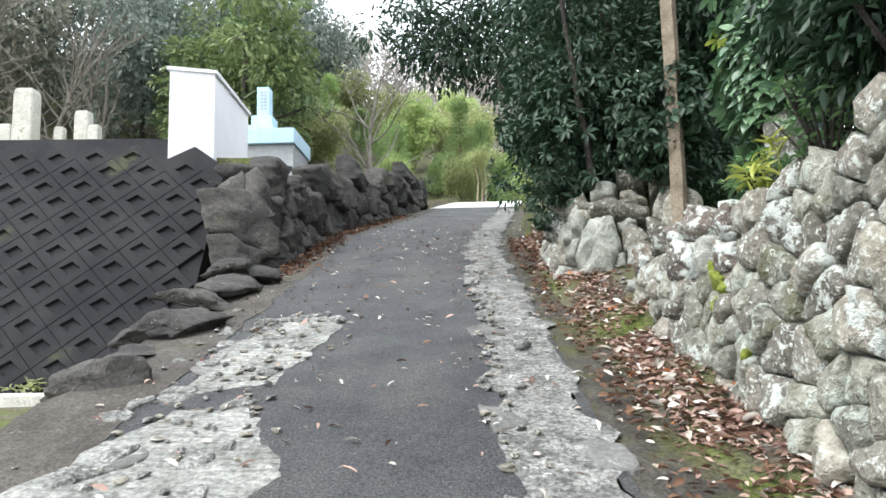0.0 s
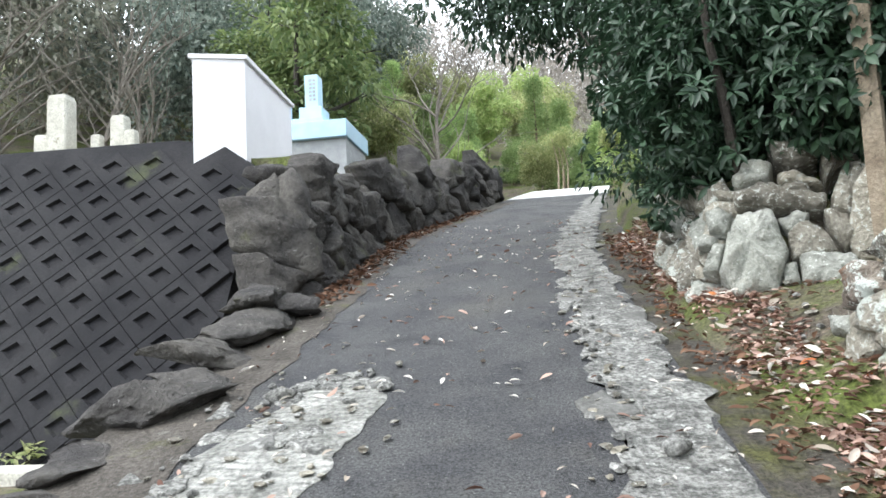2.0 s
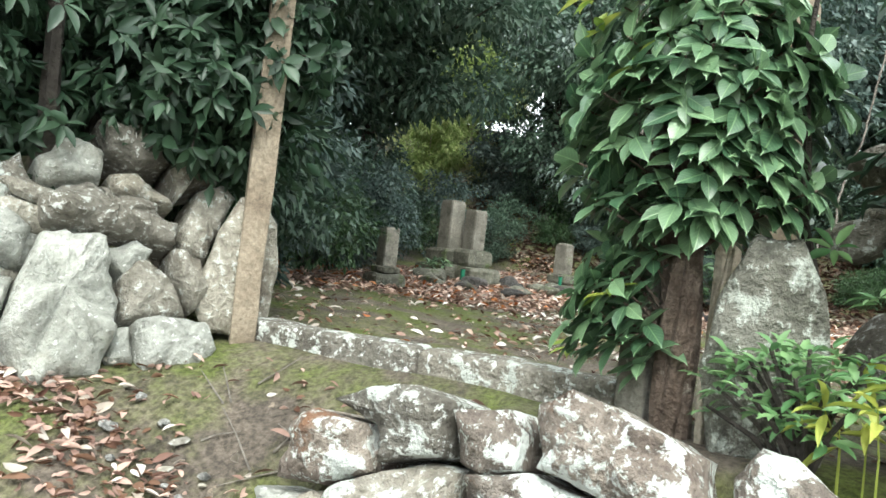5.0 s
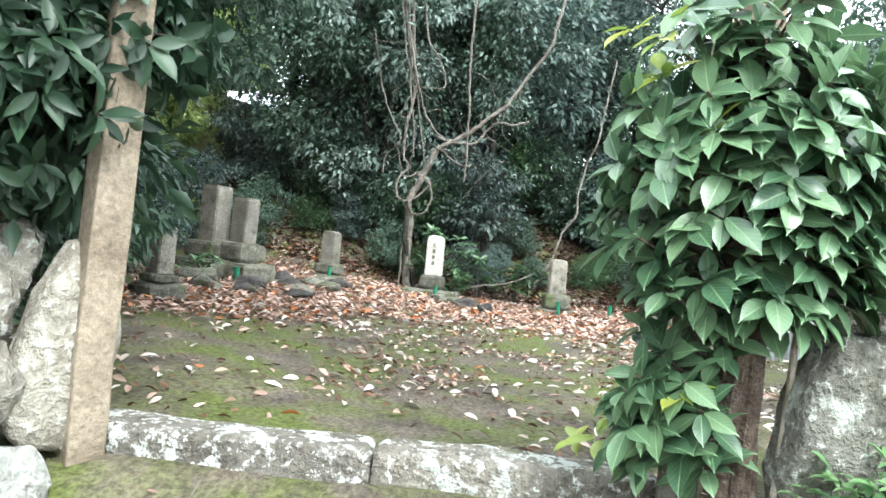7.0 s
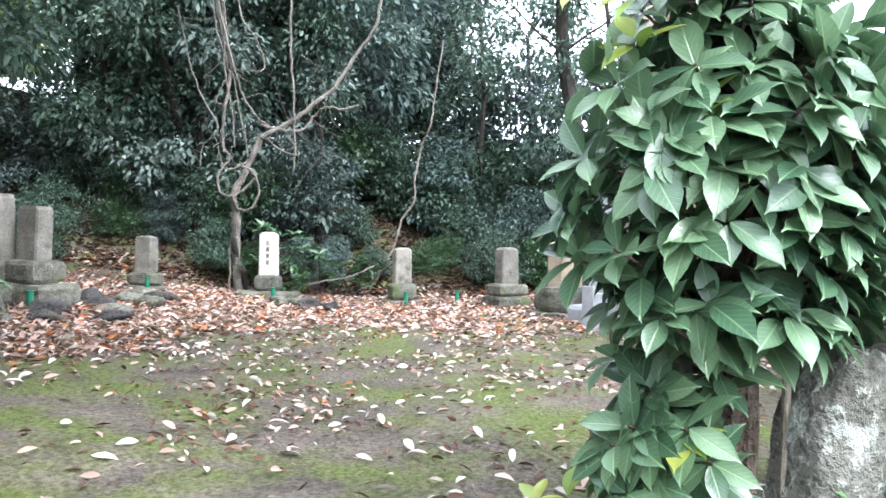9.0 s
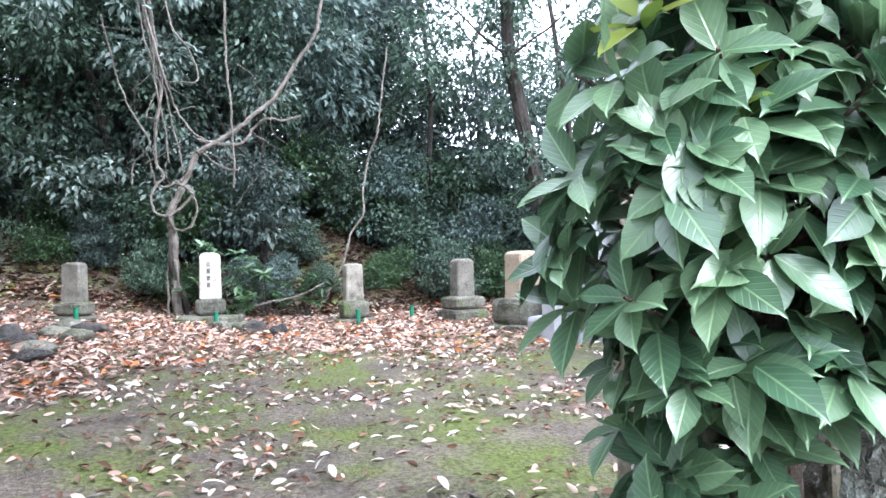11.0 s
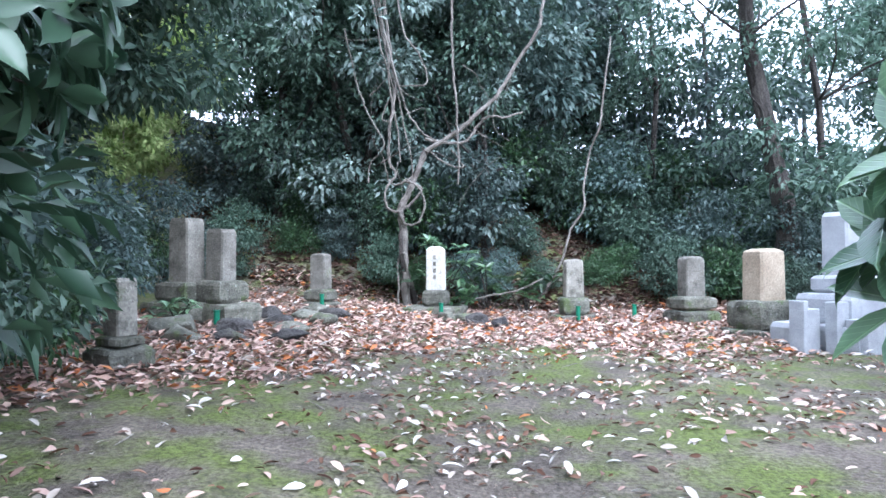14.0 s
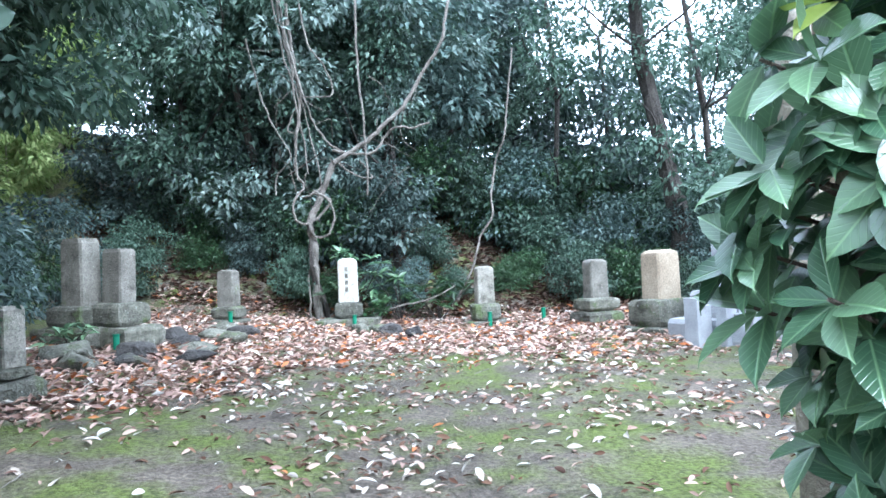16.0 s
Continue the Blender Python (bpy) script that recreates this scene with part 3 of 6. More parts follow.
def spread(a, b, lo, hi, fine):
    """Coordinates: close together between a and b, ever wider out to lo and hi."""
    out = list(np.arange(a, b + 1e-6, fine))
    s, p = fine, a
    while p > lo:
        s *= 1.25
        p -= s
        out.insert(0, p)
    s, p = fine, b
    while p < hi:
        s *= 1.25
        p += s
        out.append(p)
    return out


def ground_z(x, y):
    z = land(x, y)
    z = min(z, 16.0) if y > 19 else z
    if y > 40:
        z += 0.30 * (min(y, 130) - 40)
    return z + 0.03 * noise.noise(Vector((x * 1.3, y * 1.3, 0))) * (1 if x > 1.3 or x < -2.5 else 0.2)


ground = solo("ground", grid(spread(-4, 14, -900, 900, 0.12), spread(-1, 14, -900, 900, 0.12), ground_z), M_SOIL, "mossy bare soil with leaf litter", "ground", kind="structure", smooth=True)


def road_strip(name, u0, u1, y0, y1, material, label, lift=0.0, ragged=0.0, n=6, seed=0):
    """A length of the lane between two offsets across it; 0 is its left edge and 1 its right."""
    ys = list(np.arange(y0, y1 + 1e-6, 0.12))
    v = []
    for y in ys:
        L, W = road_left(y), road_right(y) - road_left(y)
        for i in range(n + 1):
            u = u0 + (u1 - u0) * i / n
            x = L + W * u
            if ragged and i in (0, n):
                x += ragged * noise.fractal(Vector((y * 2.2, i * 7 + seed, 0)), 1.0, 2.0, 4)
            v.append((x, y, road_z(y) + lift + 0.012 * noise.noise(Vector((x * 1.5, y * 1.5, 3)))))
    w = n + 1
    f = [(j * w + i, j * w + i + 1, (j + 1) * w + i + 1, (j + 1) * w + i) for j in range(len(ys) - 1) for i in range(n)]
    return solo(name, arrays(v, f), material, label, "road", kind="structure", smooth=True)


road_strip("road", -0.06, 0.99, -4, 26.4, M_ASPHALT, "worn dark asphalt lane climbing the slope", 0.0, n=14)
def jitter_seeds(rng, x0, x1, y0, y1, dx, dy):
    out = []
    y, r = y0 + dy / 2, 0
    while y < y1 + dy / 2:
        x = x0 + (dx * 0.5 if r % 2 else 0.1 * dx)
        while x < x1 + dx / 2:
            out.append((x + rng.uniform(-0.36, 0.36) * dx, y + rng.uniform(-0.34, 0.34) * dy))
            x += dx * rng.choice((0.6, 0.85, 1.1, 1.5))
        y += dy
        r += 1
    return out


bed = road_strip("pavement_strip", 0.815, 0.985, -4, 19, M_CONC, "cracked pale concrete strip along the lane", 0.006, 0.24, 10, 1)
road_strip("gutter", 0.985, 1.13, -4, 19, M_GUTTER, "damp dark concrete gutter beside the lane", -0.02, 0.05, 3, 2)
road_strip("apron", -0.10, 0.12, 1.5, 19, M_APRON, "damp brown earth and worn concrete along the kerb stones", 0.007, 0.10, 4, 5)
bed2 = thing("road_patch", "broken pale concrete patch in the asphalt", "road", (-1.5, 4, 1.0), kind="structure")


def lane_point(lift):
    return lambda u, v, out: Vector((u + 0.10 * noise.fractal(Vector((v * 1.7, u * 0.5, 2)), 1.0, 2.0, 3), v, road_z(v) + lift + out))


def paving(parent, x0, x1, y0, y1, dx, dy, seed, lift, thick, drop, name="slab"):
    """Broken slabs laid in a strip, with open cracks; some are missing."""
    q = random.Random(seed)
    sd = jitter_seeds(q, x0, x1, y0, y1, dx, dy)
    for i, poly in enumerate(cells(sd, x0, x1, y0, y1, 1.3)):
        cx = sum(p[0] for p in poly) / len(poly)
        edge = min(cx - x0, x1 - cx)
        cy = sum(p[1] for p in poly) / len(poly)
        ends = min(cy - y0, y1 - cy)
        if q.random() < drop or (edge < 0.12 and q.random() < 0.5) or q.random() > ends / 0.5 + 0.15:
            continue
        part(name, pillow(poly, lane_point(lift), thick, 0.010, seed * 300 + i, 0.003, 0.05, 0.012, 1.0, 0.05, 0.07), M_CONC if q.random() < 0.72 else M_CONCDARK, parent, smooth=True)


paving(bed, 0.26, 0.93, -0.6, 10.5, 0.30, 0.26, 4, 0.004, 0.03, 0.72)
road_strip("road_upper", -0.06, 0.99, 19.6, 26.4, M_CONCPALE, "pale concrete stretch of the lane past the bend", 0.008, 0.0, 6, 7)
for i, outline in enumerate(([(-2.02, 0.6), (-0.85, 0.6), (-0.82, 2.2), (-0.8, 3.1), (-1.15, 3.95), (-1.55, 3.8), (-1.95, 3.3)], [(-1.72, 4.15), (-1.15, 4.3), (-0.98, 5.0), (-0.95, 5.8), (-1.2, 6.35), (-1.5, 6.1), (-1.7, 5.4)])):
    part("slab", pillow(outline, lane_point(0.006), 0.03, 0.004, 950 + i, 0.0, 0.0, 0.0, 1.0, 0.05, 0.07), M_CONCRIB, bed2)
paving(bed2, -2.0, -0.95, 0.8, 6.4, 0.17, 0.14, 5, 0.010, 0.03, 0.74)


# ---- patterned retaining wall of the upper terrace ----
RW_BATTER = 0.575


def rw_point(u, v, out):
    """u along the wall to the left, v height, out of the face."""
    return Vector((-3.36 - u, 9.78 - (4.02 - v) * RW_BATTER - out * 0.87, v + out * 0.5))


rw = thing("retaining_wall", "dark stained patterned concrete block retaining wall", "wall", (-7, 8.7, 0.7), kind="structure")
bm = bmesh.new()
top = [(0.0, 4.02), (0.62, 4.47), (1.25, 4.60), (9.0, 4.74)]
front = [(rw_point(u, 0.3, -0.04), rw_point(u, z, -0.04)) for u, z in top]
vs = [(bm.verts.new(a), bm.verts.new(b), bm.verts.new(b + Vector((0, 0.35, 0))), bm.verts.new(a + Vector((0, 2.2, 0)))) for a, b in front]
for p, q in zip(vs, vs[1:]):
    for k in range(4):
        bm.faces.new((p[k], q[k], q[(k + 1) % 4], p[(k + 1) % 4]))
bm.faces.new(vs[0])
bm.faces.new(vs[-1][::-1])
bmesh.ops.recalc_face_normals(bm, faces=bm.faces)
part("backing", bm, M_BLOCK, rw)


def diamond_block():
    """One lozenge block with a sunk middle."""
    bm = bmesh.new()
    h, g = 0.295, 0.30
    outer = [(0, -g), (h, 0), (0, g), (-h, 0)]
    loops = []
    for k, o in ((0.985, -0.05), (0.99, 0.012), (0.96, 0.020)):
        loops.append([bm.verts.new((x * k, y * k, o)) for x, y in outer])
    for k, o, drop in ((0.50, 0.020, 0.02), (0.40, -0.03, 0.035)):
        loops.append([bm.verts.new((x * k, y * k * 0.75 + drop, o)) for x, y in outer])
    for a, b in zip(loops, loops[1:]):
        for i in range(4):
            bm.faces.new((a[i], a[(i + 1) % 4], b[(i + 1) % 4], b[i]))
    bm.faces.new(loops[-1])
    bmesh.ops.recalc_face_normals(bm, faces=bm.faces)
    me = bpy.data.meshes.new("block")
    bm.to_mesh(me)
    bm.free()
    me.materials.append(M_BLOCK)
    return me


BLOCK = diamond_block()
axis_u = (rw_point(1, 2, 0) - rw_point(0, 2, 0)).normalized()
axis_v = (rw_point(0, 3, 0) - rw_point(0, 2, 0)).normalized()
axis_o = axis_v.cross(axis_u).normalized()
if axis_o.y > 0:
    axis_o = -axis_o
row = 0
v = 0.55
while v < 4.25:
    u = 0.30 + (0.295 if row % 2 else 0.0)
    while u < 5.6:
        lim = (4.02 + 0.73 * u if u < 0.62 else 4.47 + 0.2 * min(u - 0.62, 0.63)) - (0.48 if u < 1.3 else 0.37)
        if v < lim:
            ob = new("block", BLOCK)
            p = rw_point(u, v, 0)
            ob.matrix_world = Matrix(((axis_u.x, axis_v.x, axis_o.x, p.x), (axis_u.y, axis_v.y, axis_o.y, p.y), (axis_u.z, axis_v.z, axis_o.z, p.z), (0, 0, 0, 1)))
            ob.parent = rw
            ob.matrix_parent_inverse = Matrix.Translation(rw.location).inverted()
        u += 0.59
    v += 0.30 * 0.867
    row += 1

# ---- stone walls ----
def stone_wall(name, label, base_at, place, seeds, bounds, materials, depth, bulge, seed, keep=None, piece="stone", lean=0.3, proud=0.05):
    w = thing(name, label, "stone wall", base_at, kind="structure")
    rng = random.Random(seed)
    for i, poly in enumerate(cells(seeds, *bounds)):
        cx = sum(p[0] for p in poly) / len(poly)
        cy = sum(p[1] for p in poly) / len(poly)
        if keep and not keep(cx, cy):
            continue
        part(piece, pillow(poly, place, depth, bulge * rng.uniform(0.7, 1.3), seed * 100 + i, 0.006, lean, proud, 0.9, 0.05), rng.choice(materials), w, smooth=True)
    return w


def near_wall(u, v, out):
    """u runs uphill beside the lane, v is the height."""
    x = 1.83 + 0.20 * (v - 1.6) + (0.03 * (4.3 - u) if u < 4.3 else -0.095 * (u - 4.3))
    return Vector((x - out, u, v + 0.25 * out))


def near_top(u):
    return 2.48 - 0.22 * sstep(3.2, 4.2, u)


rngw = random.Random(5)
seeds = jitter_seeds(rngw, -2.5, 5.75, 0.0, 2.75, 0.27, 0.17)
nw = stone_wall("wall_near", "rough lichen-covered dry stone wall beside the lane", (2.1, 2, 0.3), near_wall, seeds, (-2.5, 5.72, -0.2, 2.75), [M_ROCKGREY, M_ROCKGREY, M_ROCK, M_ROCKBROWN], 0.25, 0.034, 11, lean=0.2, proud=0.03,
                keep=lambda u, v: v > road_z(u) - 0.1 and v < (near_top(u) if u < 4.05 else 1.84 - 0.06 * sstep(5.2, 5.7, u)))


def wall_rock(outline, material, seed, bulge=0.065):
    """One large stone at the wall's gateway end; the outline runs downhill from the corner at y 5.75, heights from z 2.13."""
    part("stone", pillow([(5.75 - u, 2.13 + v) for u, v in outline], near_wall, 0.34, bulge, seed, 0.008, 0.22, 0.03, 1.0, 0.035, 0.06), material, nw, smooth=True)


wall_rock([(-0.06, -0.17), (-0.04, 0.0), (0.06, 0.05), (0.28, 0.03), (0.33, -0.12), (0.14, -0.22), (-0.04, -0.23)], M_ROCKLICHEN, 601)
wall_rock([(0.10, 0.08), (0.26, 0.16), (0.44, 0.19), (0.58, 0.15), (0.56, -0.03), (0.34, -0.10), (0.28, 0.02)], M_ROCK, 602)
wall_rock([(0.57, 0.13), (0.74, 0.17), (0.80, 0.10), (0.82, -0.02), (0.70, -0.07), (0.58, -0.04)], M_ROCKLICHEN, 603)
wall_rock([(0.80, 0.20), (0.92, 0.26), (1.06, 0.24), (1.33, 0.13), (1.36, 0.0), (1.28, -0.08), (1.08, -0.06), (0.84, 0.0)], M_ROCKLICHEN, 604, 0.09)
wall_rock([(1.38, 0.10), (1.45, 0.20), (1.54, 0.19), (1.70, 0.08), (1.72, -0.10), (1.56, -0.13), (1.39, -0.05)], M_ROCKLICHEN, 605)
wall_rock([(0.13, -0.22), (0.33, -0.11), (0.50, -0.04), (0.62, -0.05), (0.62, -0.32), (0.40, -0.36), (0.15, -0.34)], M_ROCK, 606)
wall_rock([(0.64, -0.05), (0.84, 0.0), (1.06, -0.05), (1.06, -0.24), (0.94, -0.34), (0.66, -0.32)], M_ROCKLICHEN, 607)
wall_rock([(1.08, -0.06), (1.28, -0.07), (1.40, -0.05), (1.42, -0.34), (1.10, -0.34)], M_ROCKPALE, 608)
wall_rock([(1.44, -0.07), (1.70, -0.11), (1.74, -0.32), (1.46, -0.34)], M_ROCKLICHEN, 609)
wall_rock([(-0.10, -0.25), (0.10, -0.24), (0.12, -0.36), (-0.06, -0.38)], M_ROCKPALE, 610, 0.06)
wall_rock([(1.74, 0.06), (1.86, 0.17), (2.05, 0.15), (2.08, -0.08), (1.90, -0.14), (1.75, -0.10)], M_ROCKBROWN, 611)
bm = bmesh.new()
box(bm, 2.12, 2.7, -2.5, 5.2, -0.8, 2.16)
solo("wall_fill", bm, M_SOIL, "earth fill behind the dry stone wall", "wall", kind="structure")

# boulders of the wall beside the gateway, in courses
def boulder(seed, at, size, m, parent, turn=0.0, rough=0.2, tilt=0.0, name="stone", sub=3):
    return part(name, rock(seed, size, at, turn, rough, 0.0, sub, tilt), m, parent, smooth=True)


gw = thing("gate_wall", "stacked weathered stones with a big pale upright one", "stone wall", (1.9, 7.3, 2.0), kind="structure")


def gate_face(u, v, out):
    """The wall's face towards the gateway: u to the post, v up the batter."""
    return Vector((1.585 + 0.953 * u + 0.151 * v - 0.27 * out, 7.133 - 0.302 * u + 0.4765 * v - 0.86 * out, 2.06 + v + 0.43 * out))


def gate_stone(outline, material, seed, bulge=0.07, lift=0.0):
    part("stone", pillow(outline, lambda u, v, o: gate_face(u, v, o + lift), 0.26, bulge, seed, 0.003, 0.18, 0.015, 1.0, 0.035, 0.05), material, gw, smooth=True)


gate_stone([(-0.02, -0.06), (-0.14, 0.16), (-0.06, 0.40), (0.02, 0.59), (0.12, 0.63), (0.29, 0.58), (0.37, 0.29), (0.26, -0.04)], M_ROCKPALE, 621, 0.11, 0.05)
gate_stone([(0.42, 0.21), (0.62, 0.23), (0.80, 0.20), (0.84, 0.08), (0.68, -0.06), (0.43, -0.03)], M_ROCKPALE, 622, 0.08, 0.06)
gate_stone([(0.30, 0.18), (0.41, 0.20), (0.42, 0.02), (0.30, 0.02)], M_ROCKPALE, 623, 0.05, 0.03)
gate_stone([(0.37, 0.42), (0.51, 0.56), (0.64, 0.44), (0.71, 0.25), (0.38, 0.22)], M_ROCKBROWN, 624)
gate_stone([(0.31, 0.57), (0.46, 0.61), (0.54, 0.56), (0.50, 0.47), (0.40, 0.42), (0.33, 0.49)], M_ROCKPALE, 625, 0.06)
gate_stone([(0.0, 0.74), (0.12, 0.86), (0.34, 0.84), (0.57, 0.78), (0.68, 0.69), (0.64, 0.58), (0.35, 0.61), (0.03, 0.63)], M_ROCKBROWN, 626, 0.11, 0.05)
gate_stone([(0.0, 0.98), (0.08, 1.09), (0.20, 1.13), (0.33, 1.05), (0.30, 0.88), (0.02, 0.86)], M_ROCKPALE, 627, 0.09)
gate_stone([(0.34, 0.96), (0.48, 0.98), (0.66, 0.80), (0.52, 0.80), (0.35, 0.86)], M_ROCKBROWN, 628)
gate_stone([(-0.22, 0.66), (-0.12, 0.70), (0.0, 0.62), (-0.05, 0.45), (-0.2, 0.50)], M_ROCKPALE, 629)
gate_stone([(-0.30, 0.48), (-0.21, 0.50), (-0.13, 0.42), (-0.17, 0.36), (-0.29, 0.37)], M_ROCKPALE, 630, 0.06)
gate_stone([(-0.27, 0.20), (-0.16, 0.42), (-0.07, 0.40), (-0.14, 0.15)], M_ROCKPALE, 631, 0.06)
gate_stone([(0.70, 0.70), (0.80, 0.92), (0.95, 0.98), (1.02, 0.90), (0.84, 0.54), (0.70, 0.58)], M_ROCKBROWN, 632)
gate_stone([(0.63, 0.57), (0.79, 0.55), (0.86, 0.36), (0.74, 0.28), (0.66, 0.42)], M_ROCKBROWN, 633)
gate_stone([(-0.2, 0.86), (-0.06, 1.0), (0.0, 0.84), (-0.04, 0.70), (-0.2, 0.70)], M_ROCK, 634)
gate_stone([(0.30, 1.24), (0.52, 1.22), (0.66, 1.04), (0.5, 1.0), (0.34, 1.06)], M_ROCKBROWN, 635)
gate_stone([(0.67, 1.08), (0.9, 1.12), (0.96, 1.0), (0.76, 0.94), (0.68, 0.84)], M_ROCKBROWN, 636)


def lane_face(u, v, out):
    """The wall's side along the lane: u uphill, v height above the lane's edge."""
    y = 7.42 + u
    return Vector((1.40 + 0.10 * (y - 7.4) ** 1.1 * (1 if y > 9.6 else 0.35) + 0.25 * v - out, y, road_z(y) + 0.12 + v + 0.2 * out))


rngl = random.Random(15)
for i, poly in enumerate(cells(jitter_seeds(rngl, 0, 4.6, 0, 0.85, 0.26, 0.2), 0, 4.6, -0.1, 0.85, 1.2)):
    part("stone", pillow(poly, lane_face, 0.24, 0.07, 1700 + i, 0.005, 0.3, 0.05, 0.95, 0.05), rngl.choice((M_ROCK, M_ROCKBROWN, M_ROCKPALE)), gw, smooth=True)

bm = bmesh.new()
box(bm, 1.80, 2.5, 7.74, 12.0, 1.6, 3.05)
part("earth_core", bm, M_SOIL, gw)

# left-hand rock wall above the bend
def bend_wall(u, v, out):
    """u runs uphill along the lane's left edge."""
    y = 8.55 + u
    x = road_left(y) - 0.18 - 0.22 * (v - road_z(y))
    if u < 0.4:
        x -= (0.4 - u) * 0.9
    return Vector((x + out * 0.97, y - out * 0.2, v))


rngb = random.Random(8)
seeds = jitter_seeds(rngb, 0, 11, 1.9, 6.4, 0.60, 0.74)
lw = stone_wall("wall_bend", "large dark boulders walling the lane's bend", (-2.6, 11, 2.5), bend_wall, seeds, (0, 11, 1.9, 6.4), [M_ROCKDARK], 0.35, 0.085, 13,
                keep=lambda u, v: road_z(8.55 + u) - 0.25 < v < road_z(8.55 + u) + 1.42 - 0.03 * u, piece="boulder")
for i, (x, y, z, a, b, c, t) in enumerate(((-2.84, 8.92, 2.95, 0.22, 0.20, 0.40, 0.2), (-3.02, 9.2, 3.3, 0.3, 0.25, 0.55, 0.1), (-2.72, 9.3, 3.35, 0.30, 0.3, 0.65, 0.3), (-3.05, 9.45, 3.8, 0.36, 0.28, 0.18, 0.0))):
    boulder(60 + i, (x, y, z), (a, b, c), M_ROCK if i == 0 else M_ROCKDARK, lw, t, name="boulder")

# kerb boulders along the lane's left edge
for i, (x, y, z, a, b, c, t) in enumerate(((-2.42, 3.72, 0.78, 0.24, 0.34, 0.36, 0.2), (-2.48, 4.55, 1.16, 0.38, 0.38, 0.22, 0.5), (-2.42, 5.15, 1.34, 0.24, 0.22, 0.12, 0.1), (-2.42, 5.75, 1.58, 0.42, 0.36, 0.20, 0.4), (-2.3, 6.15, 1.68, 0.2, 0.2, 0.12, 0.4),
                                            (-2.50, 6.65, 1.85, 0.30, 0.34, 0.15, 0.2), (-2.45, 7.4, 2.05, 0.34, 0.44, 0.2, 0.3), (-2.62, 8.05, 2.3, 0.36, 0.36, 0.26, 0.1), (-2.36, 7.95, 2.22, 0.26, 0.3, 0.2, 0.3), (-2.4, 2.9, 0.55, 0.3, 0.42, 0.3, 0.2), (-2.45, 2.0, 0.3, 0.3, 0.45, 0.3, 0.1))):
    solo("kerb_boulder", rock(80 + i, (a * 1.7, b * 1.75, c * 1.25), (x, y, z - 0.03), t, 0.26, 0.0, 4, 0.10, (0.34, 0.66)), M_ROCKDARK, "dark lichen-flecked boulder edging the lane", "boulder", "kerb boulders", smooth=True)

# ---- gateway ----
for y0, y1, sd in ((5.86, 6.99, 3), (4.78, 5.85, 4)):
    sill = thing("gate_sill", "long worn granite sill stone across the gateway", "sill stone", (2.7, (y0 + y1) / 2, 2.2), "sill stones of the gateway")
    m = Matrix.Translation((2.765, 5.92, 0)) @ Matrix.Rotation(math.atan2(0.14, 2.14), 4, "Z") @ Matrix.Translation((0, -5.92, 0))
    part("slab", rough_box(-0.115, 0.115, y0, y1, 2.08, 2.315, m, 0.03, 0.009, sd, 9), M_ROCK, sill, smooth=True)

post = thing("gate_post", "leaning weathered granite gate post with rust stain", "gate post", (2.53, 6.88, 2.2))
m = Matrix.Translation((2.55, 6.90, 2.2)) @ Matrix.Rotation(radians(0.6), 4, "X") @ Matrix.Translation((0, 0, -2.2)) @ Matrix.Rotation(radians(-38), 4, "Z")
part("shaft", rough_box(-0.066, 0.066, -0.066, 0.066, 2.1, 5.6, m, 0.02, 0.006, 6, 14, 0.0), M_POST, post, smooth=True)


def slab_stone(name, label, outline, base, right, thick, m, seed):
    """A standing slab with a given outline; right: its face's rightward direction on the plan."""
    T = Vector((right[0], right[1], 0)).normalized()
    N = Vector((T.y, -T.x, 0))
    if N.x > 0:
        N = -N
    B = Vector(base)
    bm = pillow(outline, lambda u, v, o: B + T * u + N * o + Vector((0, 0, v)), thick, 0.04, seed, 0.0, 0.06, 0.0, 1.0, 0.06)
    return solo(name, bm, m, label, "stone slab", smooth=True)


slab_stone("pointed_slab", "pointed pale stone slab leaning by the post", [(-0.08, -0.03), (-0.16, 0.10), (-0.15, 0.26), (-0.075, 0.54), (0.02, 0.72), (0.14, 0.76), (0.16, 0.0)], (2.48, 6.97, 2.24), (0.787, -0.617), 0.12, M_ROCKBROWN, 901)
slab_stone("pointed_slab", "pointed grey stone slab behind the post", [(-0.13, 0), (0.12, 0), (0.17, 0.40), (0.13, 0.70), (0.02, 0.80), (-0.12, 0.5)], (2.68, 7.04, 2.16), (0.787, -0.617), 0.12, M_ROCKBROWN, 902)

postr = thing("gate_post", "pale granite gate post wrapped in evergreen climber", "gate post", (2.58, 4.78, 2.2))
part("shaft", rough_box(-0.06, 0.06, -0.06, 0.06, 2.1, 3.75, Matrix.Translation((2.58, 4.78, 0)) @ Matrix.Rotation(radians(-20), 4, "Z"), 0.02, 0.006, 8, 10, 0.05), M_GRAVE, postr, smooth=True)
slab_stone("standing_slab", "upright weathered grey stone slab by the gateway", [(-0.15, -0.05), (-0.19, 0.30), (-0.17, 0.54), (-0.07, 0.75), (0.07, 0.73), (0.15, 0.58), (0.19, 0.35), (0.17, -0.05)], (2.36, 4.33, 2.18), (0.1, -1), 0.15, M_ROCKGREY, 903)

